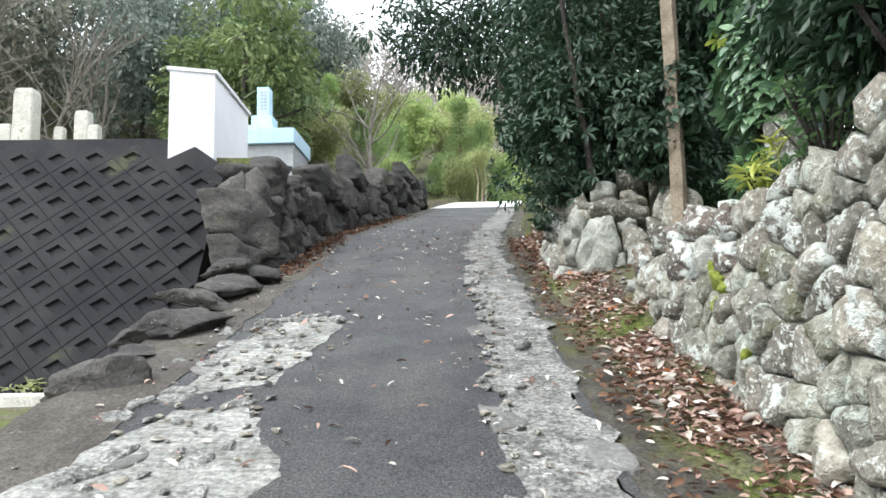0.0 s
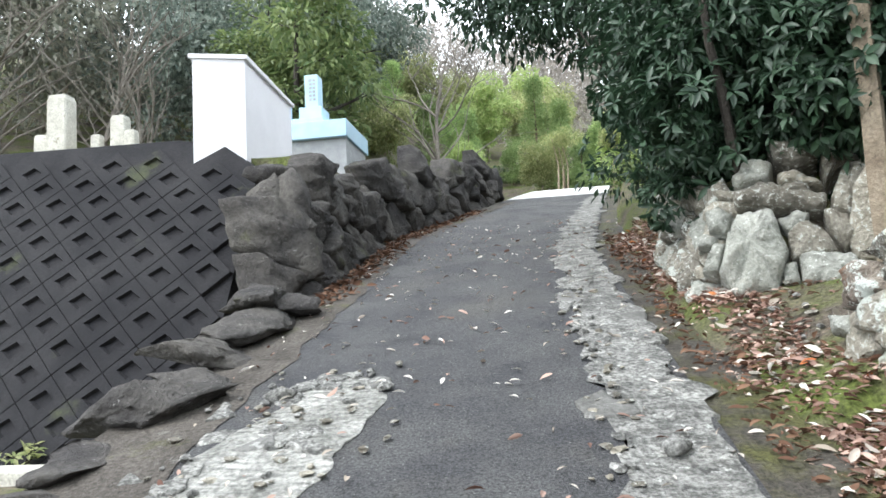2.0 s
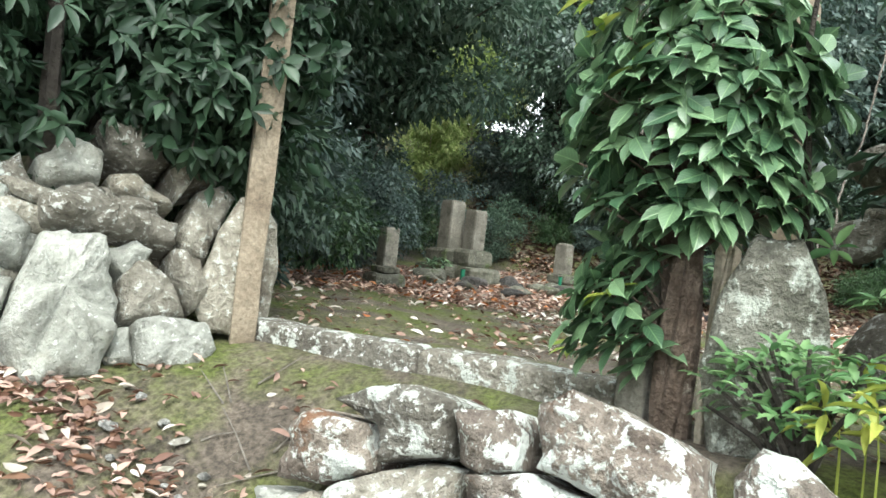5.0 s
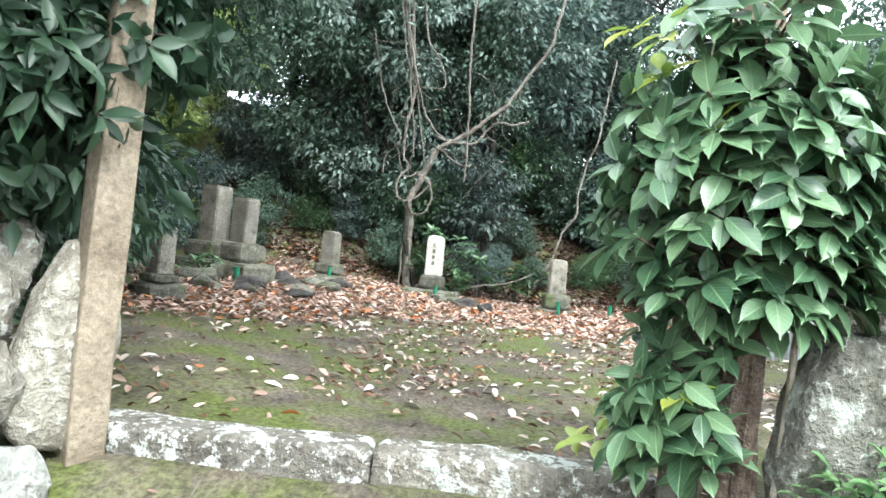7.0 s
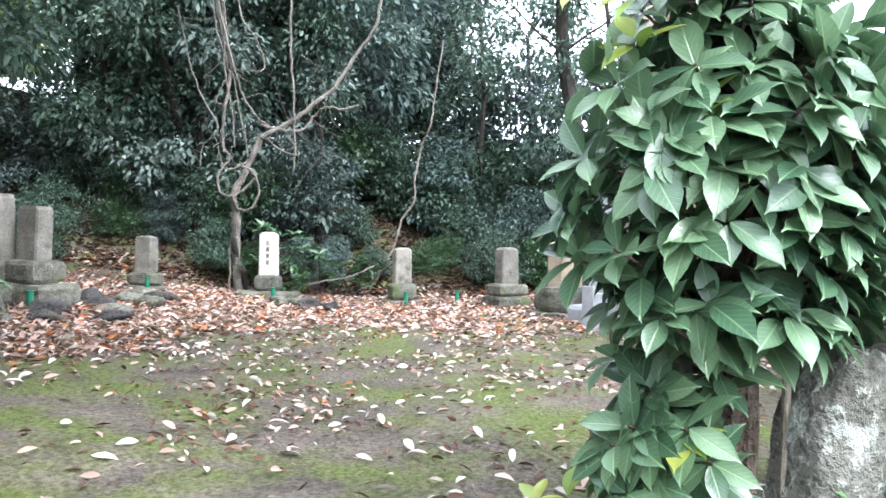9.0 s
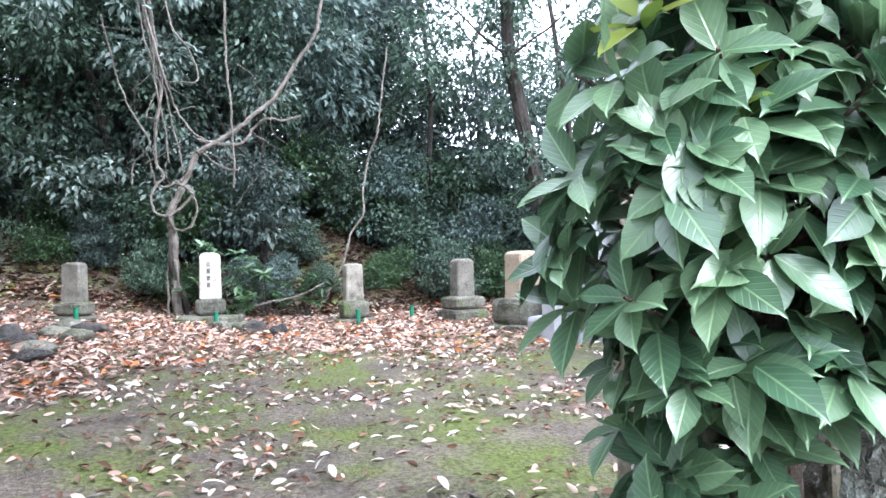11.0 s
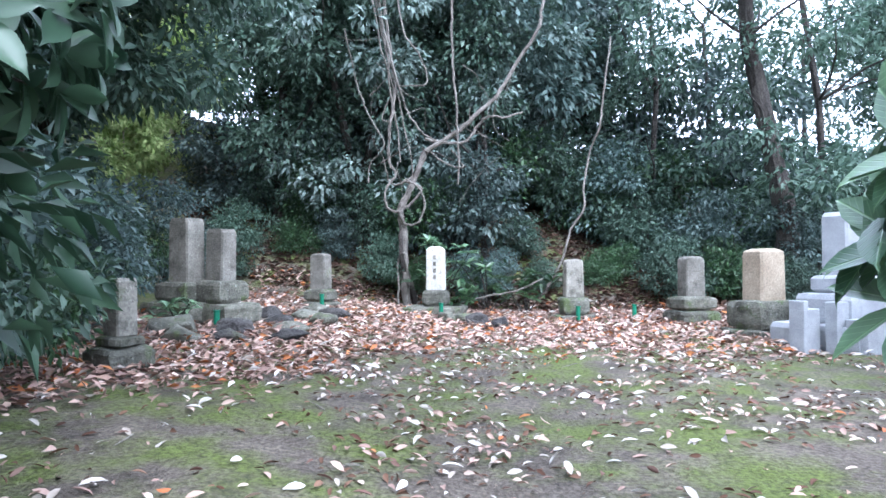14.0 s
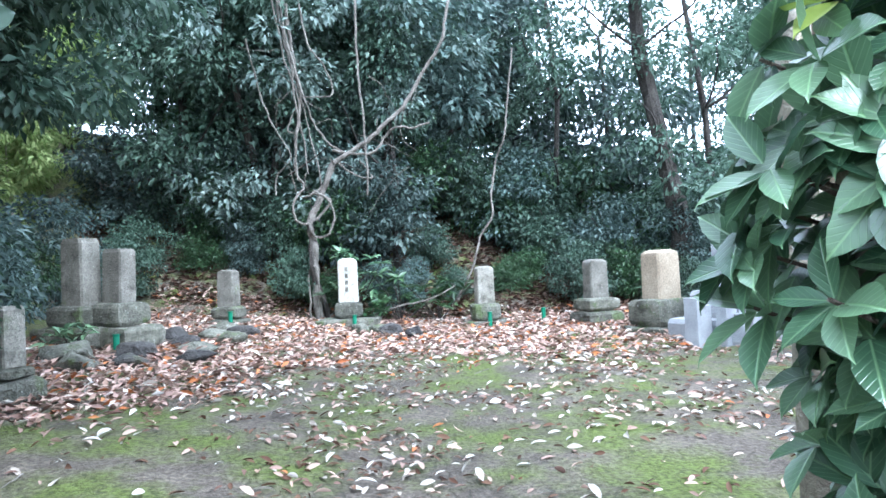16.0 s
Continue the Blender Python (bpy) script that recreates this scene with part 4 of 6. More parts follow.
# ---- gravestones ----
def gravestone(x, y, z, w, h, tiers, m, label, d=None, turn=0.0, lean=0.0, cap="round", base_m=None, marks=0):
    """A pillar on stepped bases. tiers: (width, depth, height) from the bottom up."""
    g = thing("gravestone", label, "gravestone", (x, y, z), "old gravestones")
    at = Matrix.Translation((x, y, 0)) @ Matrix.Rotation(radians(turn), 4, "Z")
    top = z - 0.03
    for i, (tw, td, th) in enumerate(tiers):
        worn = 0.004 if m == M_GRANITE else (0.022 if i == 0 else 0.012)
        part("base", rough_box(-td / 2, td / 2, -tw / 2, tw / 2, top, top + th, at, 0.03, worn, x * 3 + i, 4), base_m or (M_GRANITE if m == M_GRANITE else M_GRAVEBASE), g)
        top += th + 0.001
    d = d or w * 0.8
    bm = bmesh.new()
    rings = []
    prof = [(0, 1.0), (0.86, 0.96), (0.93, 0.93), (0.97, 0.78), (1.0, 0.42)] if cap == "round" else [(0, 1.0), (0.93, 0.96), (1.0, 0.80)]
    tilt = at @ Matrix.Translation((0, 0, top)) @ Matrix.Rotation(radians(lean), 4, "X")
    for hz, k in prof:
        ring = []
        for sx, sy in ((-1, -0.86), (-0.86, -1), (0.86, -1), (1, -0.86), (1, 0.86), (0.86, 1), (-0.86, 1), (-1, 0.86)):
            ring.append(bm.verts.new(tilt @ Vector((sx * d / 2 * (0.5 + 0.5 * k), sy * w / 2 * k, hz * h))))
        rings.append(ring)
    for r0, r1 in zip(rings, rings[1:]):
        for k in range(8):
            bm.faces.new((r0[k], r0[(k + 1) % 8], r1[(k + 1) % 8], r1[k]))
    bm.faces.new(rings[-1])
    bm.faces.new(rings[0][::-1])
    pil = part("pillar", bm, m, g)
    for k in range(marks):
        bm = bmesh.new()
        box(bm, -d / 2 - 0.004, -d / 2 + 0.004, -0.022, 0.026, h * 0.80 - k * 0.11 - 0.07, h * 0.80 - k * 0.11, tilt)
        part("carved_mark", bm, M_GRAVE, pil)
    return g


gravestone(6.62, 8.86, yard_z(6.6, 8.76), 0.23, 0.47, [(0.46, 0.44, 0.20), (0.32, 0.3, 0.09)], M_GRAVE, "small grey upright gravestone on a round mossy base", turn=-30, cap="flat")
gravestone(9.5, 9.66, yard_z(9.4, 9.6), 0.36, 0.80, [(0.95, 0.7, 0.26), (0.60, 0.56, 0.24)], M_GRAVE, "tall weathered gravestone streaked with dark stains", turn=-25, cap="flat")
gravestone(9.45, 9.2, yard_z(9.4, 9.1), 0.31, 0.64, [(0.85, 0.62, 0.28), (0.52, 0.5, 0.28)], M_GRAVE, "tall weathered gravestone beside its taller twin", turn=-25, cap="flat", lean=2)
gravestone(12.1, 8.62, yard_z(12.1, 8.6) - 0.05, 0.29, 0.58, [(0.52, 0.5, 0.16), (0.44, 0.42, 0.2)], M_GRAVE, "small old gravestone with a rounded top", turn=-18)
gravestone(12.4, 6.75, yard_z(12.4, 6.75) + 0.0, 0.30, 0.72, [(1.0, 0.8, 0.16), (0.42, 0.42, 0.26)], M_GRAVELIGHT, "pale cream gravestone on a square plinth", turn=-6, marks=4)
gravestone(12.1, 4.53, yard_z(12.1, 4.5), 0.29, 0.60, [(0.66, 0.6, 0.10), (0.44, 0.42, 0.28)], M_GRAVE, "small carved gravestone with a rounded top", turn=8)
gravestone(11.6, 2.84, yard_z(11.6, 2.8), 0.32, 0.60, [(0.66, 0.6, 0.22), (0.58, 0.5, 0.2)], M_GRAVE, "grey gravestone on a stepped base", turn=18)
gravestone(10.2, 2.33, yard_z(10.2, 2.3), 0.42, 0.66, [(0.86, 0.7, 0.12), (0.74, 0.6, 0.36)], M_GRAVETAN, "tan rounded gravestone on a broad dark base", turn=25)
gravestone(9.35, 1.75, yard_z(9.3, 1.3), 0.40, 0.72, [(1.25, 1.1, 0.30), (0.86, 0.7, 0.34), (0.6, 0.5, 0.2)], M_GRANITE, "new polished grey granite gravestone on broad steps", turn=30, cap="flat")
for x, y, w, h, lab in ((8.88, 2.42, 0.26, 0.50, "low granite side stone of a new grave"), (8.80, 2.12, 0.20, 0.58, "slim granite post before a new grave"), (8.72, 1.86, 0.34, 0.40, "low granite offering stone before a new grave")):
    bm = bmesh.new()
    z = yard_z(x, y) - 0.03
    box(bm, -w * 0.35, w * 0.35, -w / 2, w / 2, z, z + h, Matrix.Translation((x, y, 0)) @ Matrix.Rotation(radians(30), 4, "Z"), 0.012)
    if h == 0.50:
        box(bm, -w * 0.35, w * 0.35, w * 0.2, w / 2, z + h - 0.01, z + h + 0.09, Matrix.Translation((x, y, 0)) @ Matrix.Rotation(radians(30), 4, "Z"), 0.01)
    solo("granite_stone", bm, M_GRANITE, lab, "grave stone")


def vase(x, y, z, h=0.2):
    """A ribbed flower tube with a flared lip."""
    v = thing("flower_vase", "small green plastic flower tube by a grave", "vase", (x, y, z), "green flower tubes")
    bm = tube(bmesh.new(), [(x, y, z - 0.02), (x, y, z + h * 0.9), (x, y, z + h)], [0.032, 0.036, 0.044], 12)
    part("tube", bm, M_GREEN, v)


for vx, vy in ((11.8, 6.62), (11.7, 8.5), (8.75, 8.95), (11.7, 3.05), (11.75, 4.5), (12.0, 3.6)):
    vase(vx, vy, yard_z(vx, vy) + 0.0, 0.24)

# bright moss cushions on the near wall
for i, (u, v, a) in enumerate(((4.25, 1.78, 0.09), (4.12, 1.70, 0.06), (4.2, 1.58, 0.07), (4.05, 1.42, 0.06), (4.35, 1.86, 0.05), (3.7, 1.3, 0.05))):
    solo("moss_cushion", rock(460 + i, (0.03, a * 1.2, a * 0.9), near_wall(u, v, 0.025), 0, 0.5, 0, 3), M_MOSS, "bright yellow-green moss cushion on the stone wall", "moss", "moss cushions", smooth=True)

# ---- trees and shrubs ----
def leaf_part(name, me, material, parent, label=""):
    return part(name, me, material, parent, label)


rng = np.random.default_rng(3)
shrub = thing("evergreen_tree", "dense dark glossy evergreen tree over the wall", "tree", (2.3, 8.2, 2.7))
pr = random.Random(4)
for i in range(7):
    pts = wander(pr, (2.1 + pr.uniform(-0.4, 0.5), 8.0 + pr.uniform(-0.6, 2.5), 2.6), (pr.uniform(-0.4, 0.3), pr.uniform(-0.3, 0.3), 1), 3.2, 8, 0.18)
    part("trunk", limb(pts, 0.06, 0.015, 6, i), M_BARKDARK, shrub)
bl = np.vstack([clumps(rng, (1.9, 8.3, 4.2), (0.95, 1.1, 1.25), 46, 0.42), clumps(rng, (2.0, 9.8, 4.6), (1.1, 1.6, 1.5), 46, 0.5), clumps(rng, (2.2, 8.8, 6.0), (1.4, 2.0, 1.2), 40, 0.55), clumps(rng, (2.6, 7.5, 3.9), (0.5, 0.5, 0.8), 14, 0.36)])
leaf_part("crown", cloud(rng, bl, 17000, 0.12, 0.7, width=0.40), L_DARK, shrub)
fr = np.vstack([clumps(rng, (1.75, 8.2, 4.0), (0.95, 1.0, 1.2), 30, 0.42), clumps(rng, (2.55, 7.45, 3.9), (0.55, 0.5, 0.8), 22, 0.34)])
pk = rng.integers(0, len(fr), 1500)
dd = rng.normal(0, 1, (1500, 3))
dd /= np.linalg.norm(dd, axis=1, keepdims=True)
leaf_part("twig_leaves", whorls(rng, fr[pk, :3] + dd * fr[pk, 3:6], dd + np.array((0, 0, 0.2)), 0.13, 6, 0.34, droop=0.35), L_DARK, shrub)

pk = rng.normal(0, 1, (190, 3))
pk /= np.linalg.norm(pk, axis=1, keepdims=True)
hang = np.array((2.68, 7.08, 3.90)) + pk * rng.uniform(0.4, 1.0, (190, 1)) * np.array((0.32, 0.46, 0.58))
pk2 = rng.normal(0, 1, (80, 3))
pk2 /= np.linalg.norm(pk2, axis=1, keepdims=True)
hang, pk = np.vstack([hang, np.array((2.30, 7.22, 3.55)) + pk2 * rng.uniform(0.4, 1.0, (80, 1)) * np.array((0.32, 0.26, 0.40))]), np.vstack([pk, pk2])
leaf_part("hanging_leaves", whorls(rng, hang, pk + np.array((0, 0, 0.1)), 0.135, 5, 0.44, LEAFO, 1.0, 0.5), L_DARK, shrub)
for k in range(0, 270, 7):
    p = Vector(hang[k])
    part("twig", limb([(2.45, 7.5, 3.7 + 0.002 * k), Vector((2.5, 7.3, 3.8)).lerp(p, 0.5), p], 0.010, 0.004, 5, k), M_BARKDARK, shrub)
# canopy added to block sky light over the yard; the last clumps stay unseen
bl = np.vstack([clumps(rng, (3.6, 8.4, 5.4), (1.5, 1.2, 0.8), 40, 0.45), clumps(rng, (4.6, 9.2, 6.2), (1.6, 1.4, 0.8), 40, 0.5), clumps(rng, (4.6, 7.8, 6.7), (2.1, 1.5, 0.7), 60, 0.5)])
leaf_part("crown", cloud(rng, bl, 15000, 0.13, 0.6, width=0.42), L_DARK, shrub)

over = thing("evergreen_tree", "overhanging branches of a dark evergreen above the lane", "tree", (3.0, 11.5, 3.2))
part("trunk", limb(wander(pr, (3.0, 11.5, 3.0), (-0.1, 0, 1), 5.5, 8, 0.08), 0.17, 0.08, 8, 5), M_BARKDARK, over)
for i in range(6):
    part("branch", limb(wander(pr, (2.8, 11.5, 5.2 + 0.5 * i), (-1, pr.uniform(-0.6, 0.5), 0.45), 2.0, 7, 0.25), 0.06, 0.012, 6, i), M_BARKDARK, over)
bl = np.vstack([clumps(rng, (1.3, 11.3, 7.0), (2.2, 1.6, 1.2), 60, 0.5), clumps(rng, (-0.2, 11.2, 6.7), (1.2, 1.0, 0.8), 26, 0.36), clumps(rng, (0.9, 11.2, 6.0), (1.0, 1.0, 0.5), 16, 0.34)])
leaf_part("crown", cloud(rng, bl, 9500, 0.15, 0.9, width=0.33), L_DARK, over)

shrub2 = thing("evergreen_shrub", "leafy green shrub growing over the stone wall", "shrub", (2.6, 3.4, 2.3))
for i in range(5):
    part("stem", limb(wander(pr, (2.6 + pr.uniform(-0.2, 0.2), 3.0 + 0.3 * i, 2.2), (pr.uniform(-0.4, 0.2), pr.uniform(-0.3, 0.3), 1), 1.6, 6, 0.2), 0.03, 0.008, 6, i), M_BARKDARK, shrub2)
bl = np.vstack([clumps(rng, (2.52, 3.25, 3.35), (0.5, 0.6, 0.7), 44, 0.30), clumps(rng, (2.35, 2.0, 3.2), (0.65, 1.0, 0.8), 34, 0.35)])
leaf_part("crown", cloud(rng, bl, 11000, 0.12, 0.6, width=0.36), L_DARK, shrub2)

# climber on the right-hand post
ivy = thing("climber", "broad-leaved evergreen climber on the gate post", "climbing plant", (2.48, 4.64, 2.2))
for k in range(5):
    a0 = k * 1.26
    strand = [(2.49 + 0.035 * math.cos(a0 + 2.2 * h), 4.62 + 0.045 * math.sin(a0 + 2.2 * h) + 0.03 * h, 2.1 + h) for h in (0, 0.2, 0.4, 0.6, 0.8, 1.05, 1.4)]
    part("stem", limb(strand, 0.046 - 0.005 * k, 0.024, 10, 2 + k, 0.25), M_STEM, ivy)
part("stem", limb([(2.44, 4.52, 2.1), (2.42, 4.53, 2.4), (2.45, 4.50, 2.7), (2.5, 4.46, 3.1)], 0.018, 0.010, 7, 9, 0.2), M_BARKPALE, ivy)
n = 300
d = rng.normal(0, 1, (n, 3))
d /= np.linalg.norm(d, axis=1, keepdims=True)
d *= rng.uniform(0.45, 1.0, (n, 1)) ** 0.6
tips = np.array((2.46, 4.64, 3.36)) + d * np.array((0.29, 0.50, 0.56))
tips[:, 2] = np.maximum(tips[:, 2], 2.95 + 0.1 * rng.random(n))
tuft = np.clip(rng.normal(0, 1, (26, 3)), -1.5, 1.5) * np.array((0.07, 0.08, 0.10)) + np.array((2.42, 4.90, 2.66))
whip = np.stack([2.44 + 0.3 * rng.uniform(-1, 1, 16), 4.64 + 0.42 * rng.uniform(-1, 1, 16), rng.uniform(3.85, 4.15, 16)], axis=1)
lower = np.stack([2.50 + 0.12 * rng.uniform(-1, 1, 34), 4.84 + 0.12 * rng.uniform(-1, 1, 34), rng.uniform(2.42, 3.0, 34)], axis=1)
tips = np.vstack([tips, tuft, whip, lower])
ways = tips - np.array((2.5, 4.66, 0))
ways[:, 2] = 0.18
part("foliage", whorls(rng, tips, ways, 0.135, 5, 0.50, LEAFO, 1.0, 0.42), L_IVY, ivy)
for k in range(0, len(tips), 2):
    p = Vector(tips[k])
    s = Vector((2.5, 4.66, max(2.5, p.z - 0.22)))
    part("twig", limb([s, s.lerp(p, 0.5) + Vector((0, 0, 0.03)), p], 0.008, 0.004, 5, k), M_STEM, ivy)
# a few fresh light-green shoots
for k, at in enumerate(((2.28, 5.02, 3.78), (2.40, 5.10, 3.84), (2.34, 5.00, 3.68), (2.62, 5.06, 2.48), (2.70, 5.12, 2.44), (2.30, 4.84, 3.52), (2.36, 4.86, 2.70))):
    part("shoot", whorls(rng, np.array([at]), np.array([(-0.2, 0.4, 0.6)]), 0.11, 5, 0.46, LEAFO), L_SHOOT, ivy)

# ---- woods round the yard ----
def build_tree(name, label, h, r, crown, n, size, bark, leafm, trunk_r, low, seed, group, lean=0.0, limbs=6, clump=0.30, shape=LEAF2, per=0):
    """A tree standing at the origin, with trunk, limbs and a ragged crown."""
    t = thing(name, label, "tree" if h > 3 else "shrub", (0, 0, 0), group)
    q = random.Random(seed)
    nr = np.random.default_rng(seed + 50)
    pts = wander(q, (0, 0, -0.2), (lean, q.uniform(-0.08, 0.08), 1), h * 0.85, 9, 0.07)
    part("trunk", limb(pts, trunk_r, trunk_r * 0.3, 8, seed), bark, t)
    for i in range(limbs):
        s = pts[q.randint(2, 8)]
        part("limb", limb(wander(q, s, (q.uniform(-1, 1), q.uniform(-1, 1), 0.5), r * 1.0, 6, 0.22), trunk_r * 0.35, 0.01, 6, i), bark, t)
    b = clumps(nr, (lean * h * 0.4, 0, h * (low + 1) / 2), (r, r, h * (1 - low) / 2), crown, r * clump)
    part("crown", cloud(nr, b, n, size, 0.6, 0.4, width=0.45), leafm, t)
    return t


def plant(protos, spots, seed, sink=0.05, smin=0.8, smax=1.25):
    """Copies of a few plants at the spots (x, y), each turned and sized a little differently; the first ones move there themselves."""
    q = random.Random(seed)
    for i, (x, y, *s) in enumerate(spots):
        k = s[0] if s else q.uniform(smin, smax)
        m = pose(x, y, ground_z(x, y) - sink, 0, 0, q.uniform(0, 360))
        ob = protos[i % len(protos)]
        if i < len(protos):
            ob.matrix_world = m @ Matrix.Scale(k, 4)
        else:
            ob.scale, keep = (1, 1, 1), ob.scale.copy()
            c = copy_thing(ob, m)
            c.scale = (k, k, k * q.uniform(0.9, 1.15))
            ob.scale = keep


WOOD = "trees of the wood"
tall = [build_tree("forest_tree", "tall dark evergreen tree in the wood", 9.5, 2.5, 70, 15000, 0.17, M_BARKDARK, L_FOREST, 0.15, 0.18, 31, WOOD),
        build_tree("forest_tree", "tall dark evergreen tree in the wood", 10.5, 2.3, 64, 14000, 0.16, M_BARKDARK, L_FOREST, 0.14, 0.25, 32, WOOD, 0.06),
        build_tree("forest_tree", "leaning dark evergreen tree in the wood", 8.5, 2.6, 64, 15000, 0.18, M_BARKDARK, L_FOREST2, 0.13, 0.12, 33, WOOD, -0.08)]
plant(tall, [(16.6, 9.2), (16.4, 7.2), (16.6, 5.4), (10.6, 13.4), (8.2, 13.4), (18.6, 4.4), (19.5, 9.5, 1.2), (4.9, 11.6), (21.5, 4.5, 1.1), (7.0, -4.0), (19.0, -6.0, 1.1), (4.5, -1.5, 0.9), (14.8, 8.4, 0.8), (15.1, 6.2, 0.75), (5.8, 13.6, 1.0), (14.6, 10.2, 0.85), (21.5, 7.0, 1.2), (18.0, 11.6, 1.2), (22.0, -7.0, 1.2), (6.6, 11.8, 1.0), (8.0, 12.8, 1.0), (26, 3, 1.1), (3.9, 10.4, 0.85)], 41)
mids = [build_tree("forest_shrub", "dark leafy evergreen undergrowth shrub", 2.2, 1.1, 40, 5000, 0.11, M_BARKDARK, L_FOREST, 0.03, 0.0, 51, "undergrowth", 0, 5, 0.34),
        build_tree("forest_shrub", "dark leafy evergreen undergrowth shrub", 1.7, 1.0, 36, 4500, 0.10, M_BARKDARK, L_UNDER, 0.03, 0.0, 52, "undergrowth", 0, 5, 0.36),
        build_tree("forest_shrub", "dark leafy evergreen undergrowth shrub", 2.8, 1.2, 44, 5500, 0.12, M_BARKDARK, L_FOREST2, 0.04, 0.0, 53, "undergrowth", 0.1, 5, 0.32)]
spots = []
qs = random.Random(61)
for i in range(9):
    ang = i / 8
    spots.append((13.6 + 0.5 * math.sin(ang * 9) + qs.uniform(-0.2, 0.4), 10.6 - 6.9 * ang + qs.uniform(-0.3, 0.3), qs.uniform(0.3, 0.55)))
for i in range(11):
    ang = i / 10
    spots.append((14.9 + qs.uniform(-0.4, 0.5), 11.0 - 7.4 * ang + qs.uniform(-0.3, 0.3), qs.uniform(0.8, 1.25)))
for i in range(13):
    spots.append((16.6 + qs.uniform(-0.6, 0.6), 11.0 - 0.72 * i, qs.uniform(0.9, 1.4)))
spots += [(10.4, 11.3, 0.7), (11.5, 10.9, 0.7), (9.3, 11.2, 0.8), (8.1, 10.9, 0.8), (7.1, 10.2, 0.75), (6.3, 9.9, 0.8), (5.4, 9.4, 0.8), (4.6, 9.0, 0.85), (3.9, 8.7, 0.8), (3.4, 8.3, 0.6), (4.4, 10.2, 1.1), (5.6, 10.7, 1.2), (7.0, 11.4, 1.2), (9.9, 12.4, 1.1), (12.8, 10.6, 0.5),
          (3.6, 9.6, 1.1), (7.5, 9.95, 0.5), (13.6, 2.6, 0.6), (13.9, 1.4, 0.7), (14.6, 0.2, 0.8), (15.6, 2.6, 0.9), (12.6, -0.8, 0.7), (11.0, -1.6, 0.8), (9.0, -1.8, 0.9), (17.6, 1.4, 0.7), (16.8, -1.2, 0.8), (19.0, 2.6, 1.0), (18.6, -2.4, 1.2), (14.0, -3.2, 0.9), (17.0, 0.4, 1.2), (19.5, -0.6, 1.4), (15.2, 1.4, 0.8), (21, 1.5, 1.5), (21, -3.5, 1.5), (16.0, -3.6, 1.2), (12.6, 1.0, 0.45), (7.0, -1.6, 0.9), (5.2, 0.4, 0.8), (4.4, 2.0, 0.6), (16.4, 1.0, 1.6), (17.2, -0.6, 1.7), (17.6, -2.0, 1.7), (17.0, 2.4, 1.6), (18.6, 0.8, 1.9), (19.0, 3.4, 1.8), (18.4, -3.2, 1.8), (15.6, 3.4, 1.2)]
spots = [p for p in spots if not (13.0 < p[0] < 15.7 and 3.3 < p[1] < 6.4)]
spots += [(13.7, 5.7, 0.32), (13.9, 4.9, 0.3), (14.1, 3.8, 0.4), (13.5, 6.2, 0.36), (14.8, 5.3, 0.5), (14.6, 3.4, 0.5)]
plant(mids, spots, 71)

# open trees against the light, at the wood's edge
for i, (base, tops, r0) in enumerate((((14.2, 0.45, 2.2), [(14.15, 0.55, 3.9), (14.0, 0.85, 5.6), (13.9, 1.15, 7.4), (13.8, 1.3, 9.5)], 0.24), ((15.4, -0.75, 2.2), [(15.4, -0.75, 4.2), (15.3, -0.6, 6.4), (15.3, -0.5, 9.5)], 0.11), ((17.8, 4.6, 3.4), [(17.7, 4.6, 5.5), (17.5, 4.7, 8), (17.4, 4.7, 10)], 0.14), ((16.4, 2.2, 2.4), [(16.4, 2.2, 4.5), (16.3, 2.3, 7), (16.2, 2.3, 9.5)], 0.09), ((18.2, 0.4, 2.2), [(18.2, 0.4, 4.2), (18.1, 0.6, 6), (18.0, 0.7, 9)], 0.1), ((19.4, -2.4, 2.2), [(19.4, -2.4, 4.2), (19.3, -2.3, 6), (19.2, -2.2, 9)], 0.1), ((14.7, 6.0, 3.0), [(14.7, 6.0, 5.0), (14.6, 5.9, 7), (14.6, 5.9, 9)], 0.07), ((14.6, 8.3, 3.0), [(14.6, 8.3, 5.0), (14.7, 8.2, 7), (14.8, 8.0, 9)], 0.1))):
    t = thing("wood_edge_tree", "tall slender dark-barked tree against the sky", "tree", base, WOOD)
    q = random.Random(200 + i)
    tops = [(x + q.uniform(-0.2, 0.2), y + q.uniform(-0.22, 0.22), z) for x, y, z in tops]
    part("trunk", limb([base] + tops, r0, r0 * 0.45, 10, i), M_BARKDARK, t)
    nr = np.random.default_rng(210 + i)
    for k in range(9):
        s = Vector(tops[q.randint(0, len(tops) - 1)])
        part("limb", limb(wander(q, s, (q.uniform(-1, 1), q.uniform(-1, 1), 0.4), q.uniform(1.2, 2.4), 7, 0.25), 0.035, 0.008, 6, k), M_BARKDARK, t)
    thick = i in (2, 6, 7)
    b = np.vstack([clumps(nr, (base[0], base[1] + 0.5, 8.2), (2.2, 2.6, 2.0), 40 if thick else 20, 0.45), clumps(nr, (base[0], base[1] + 0.2, 4.6), (1.5, 1.8, 1.4), 14 if thick else 15, 0.42)])
    # the last two crowns take the leaf colour lightened to look lit
    part("crown", cloud(nr, b, 7500 if thick else 4500, 0.15, 0.5, 0.3, width=0.45), L_FORESTLIT if i >= 6 else L_FOREST, t)

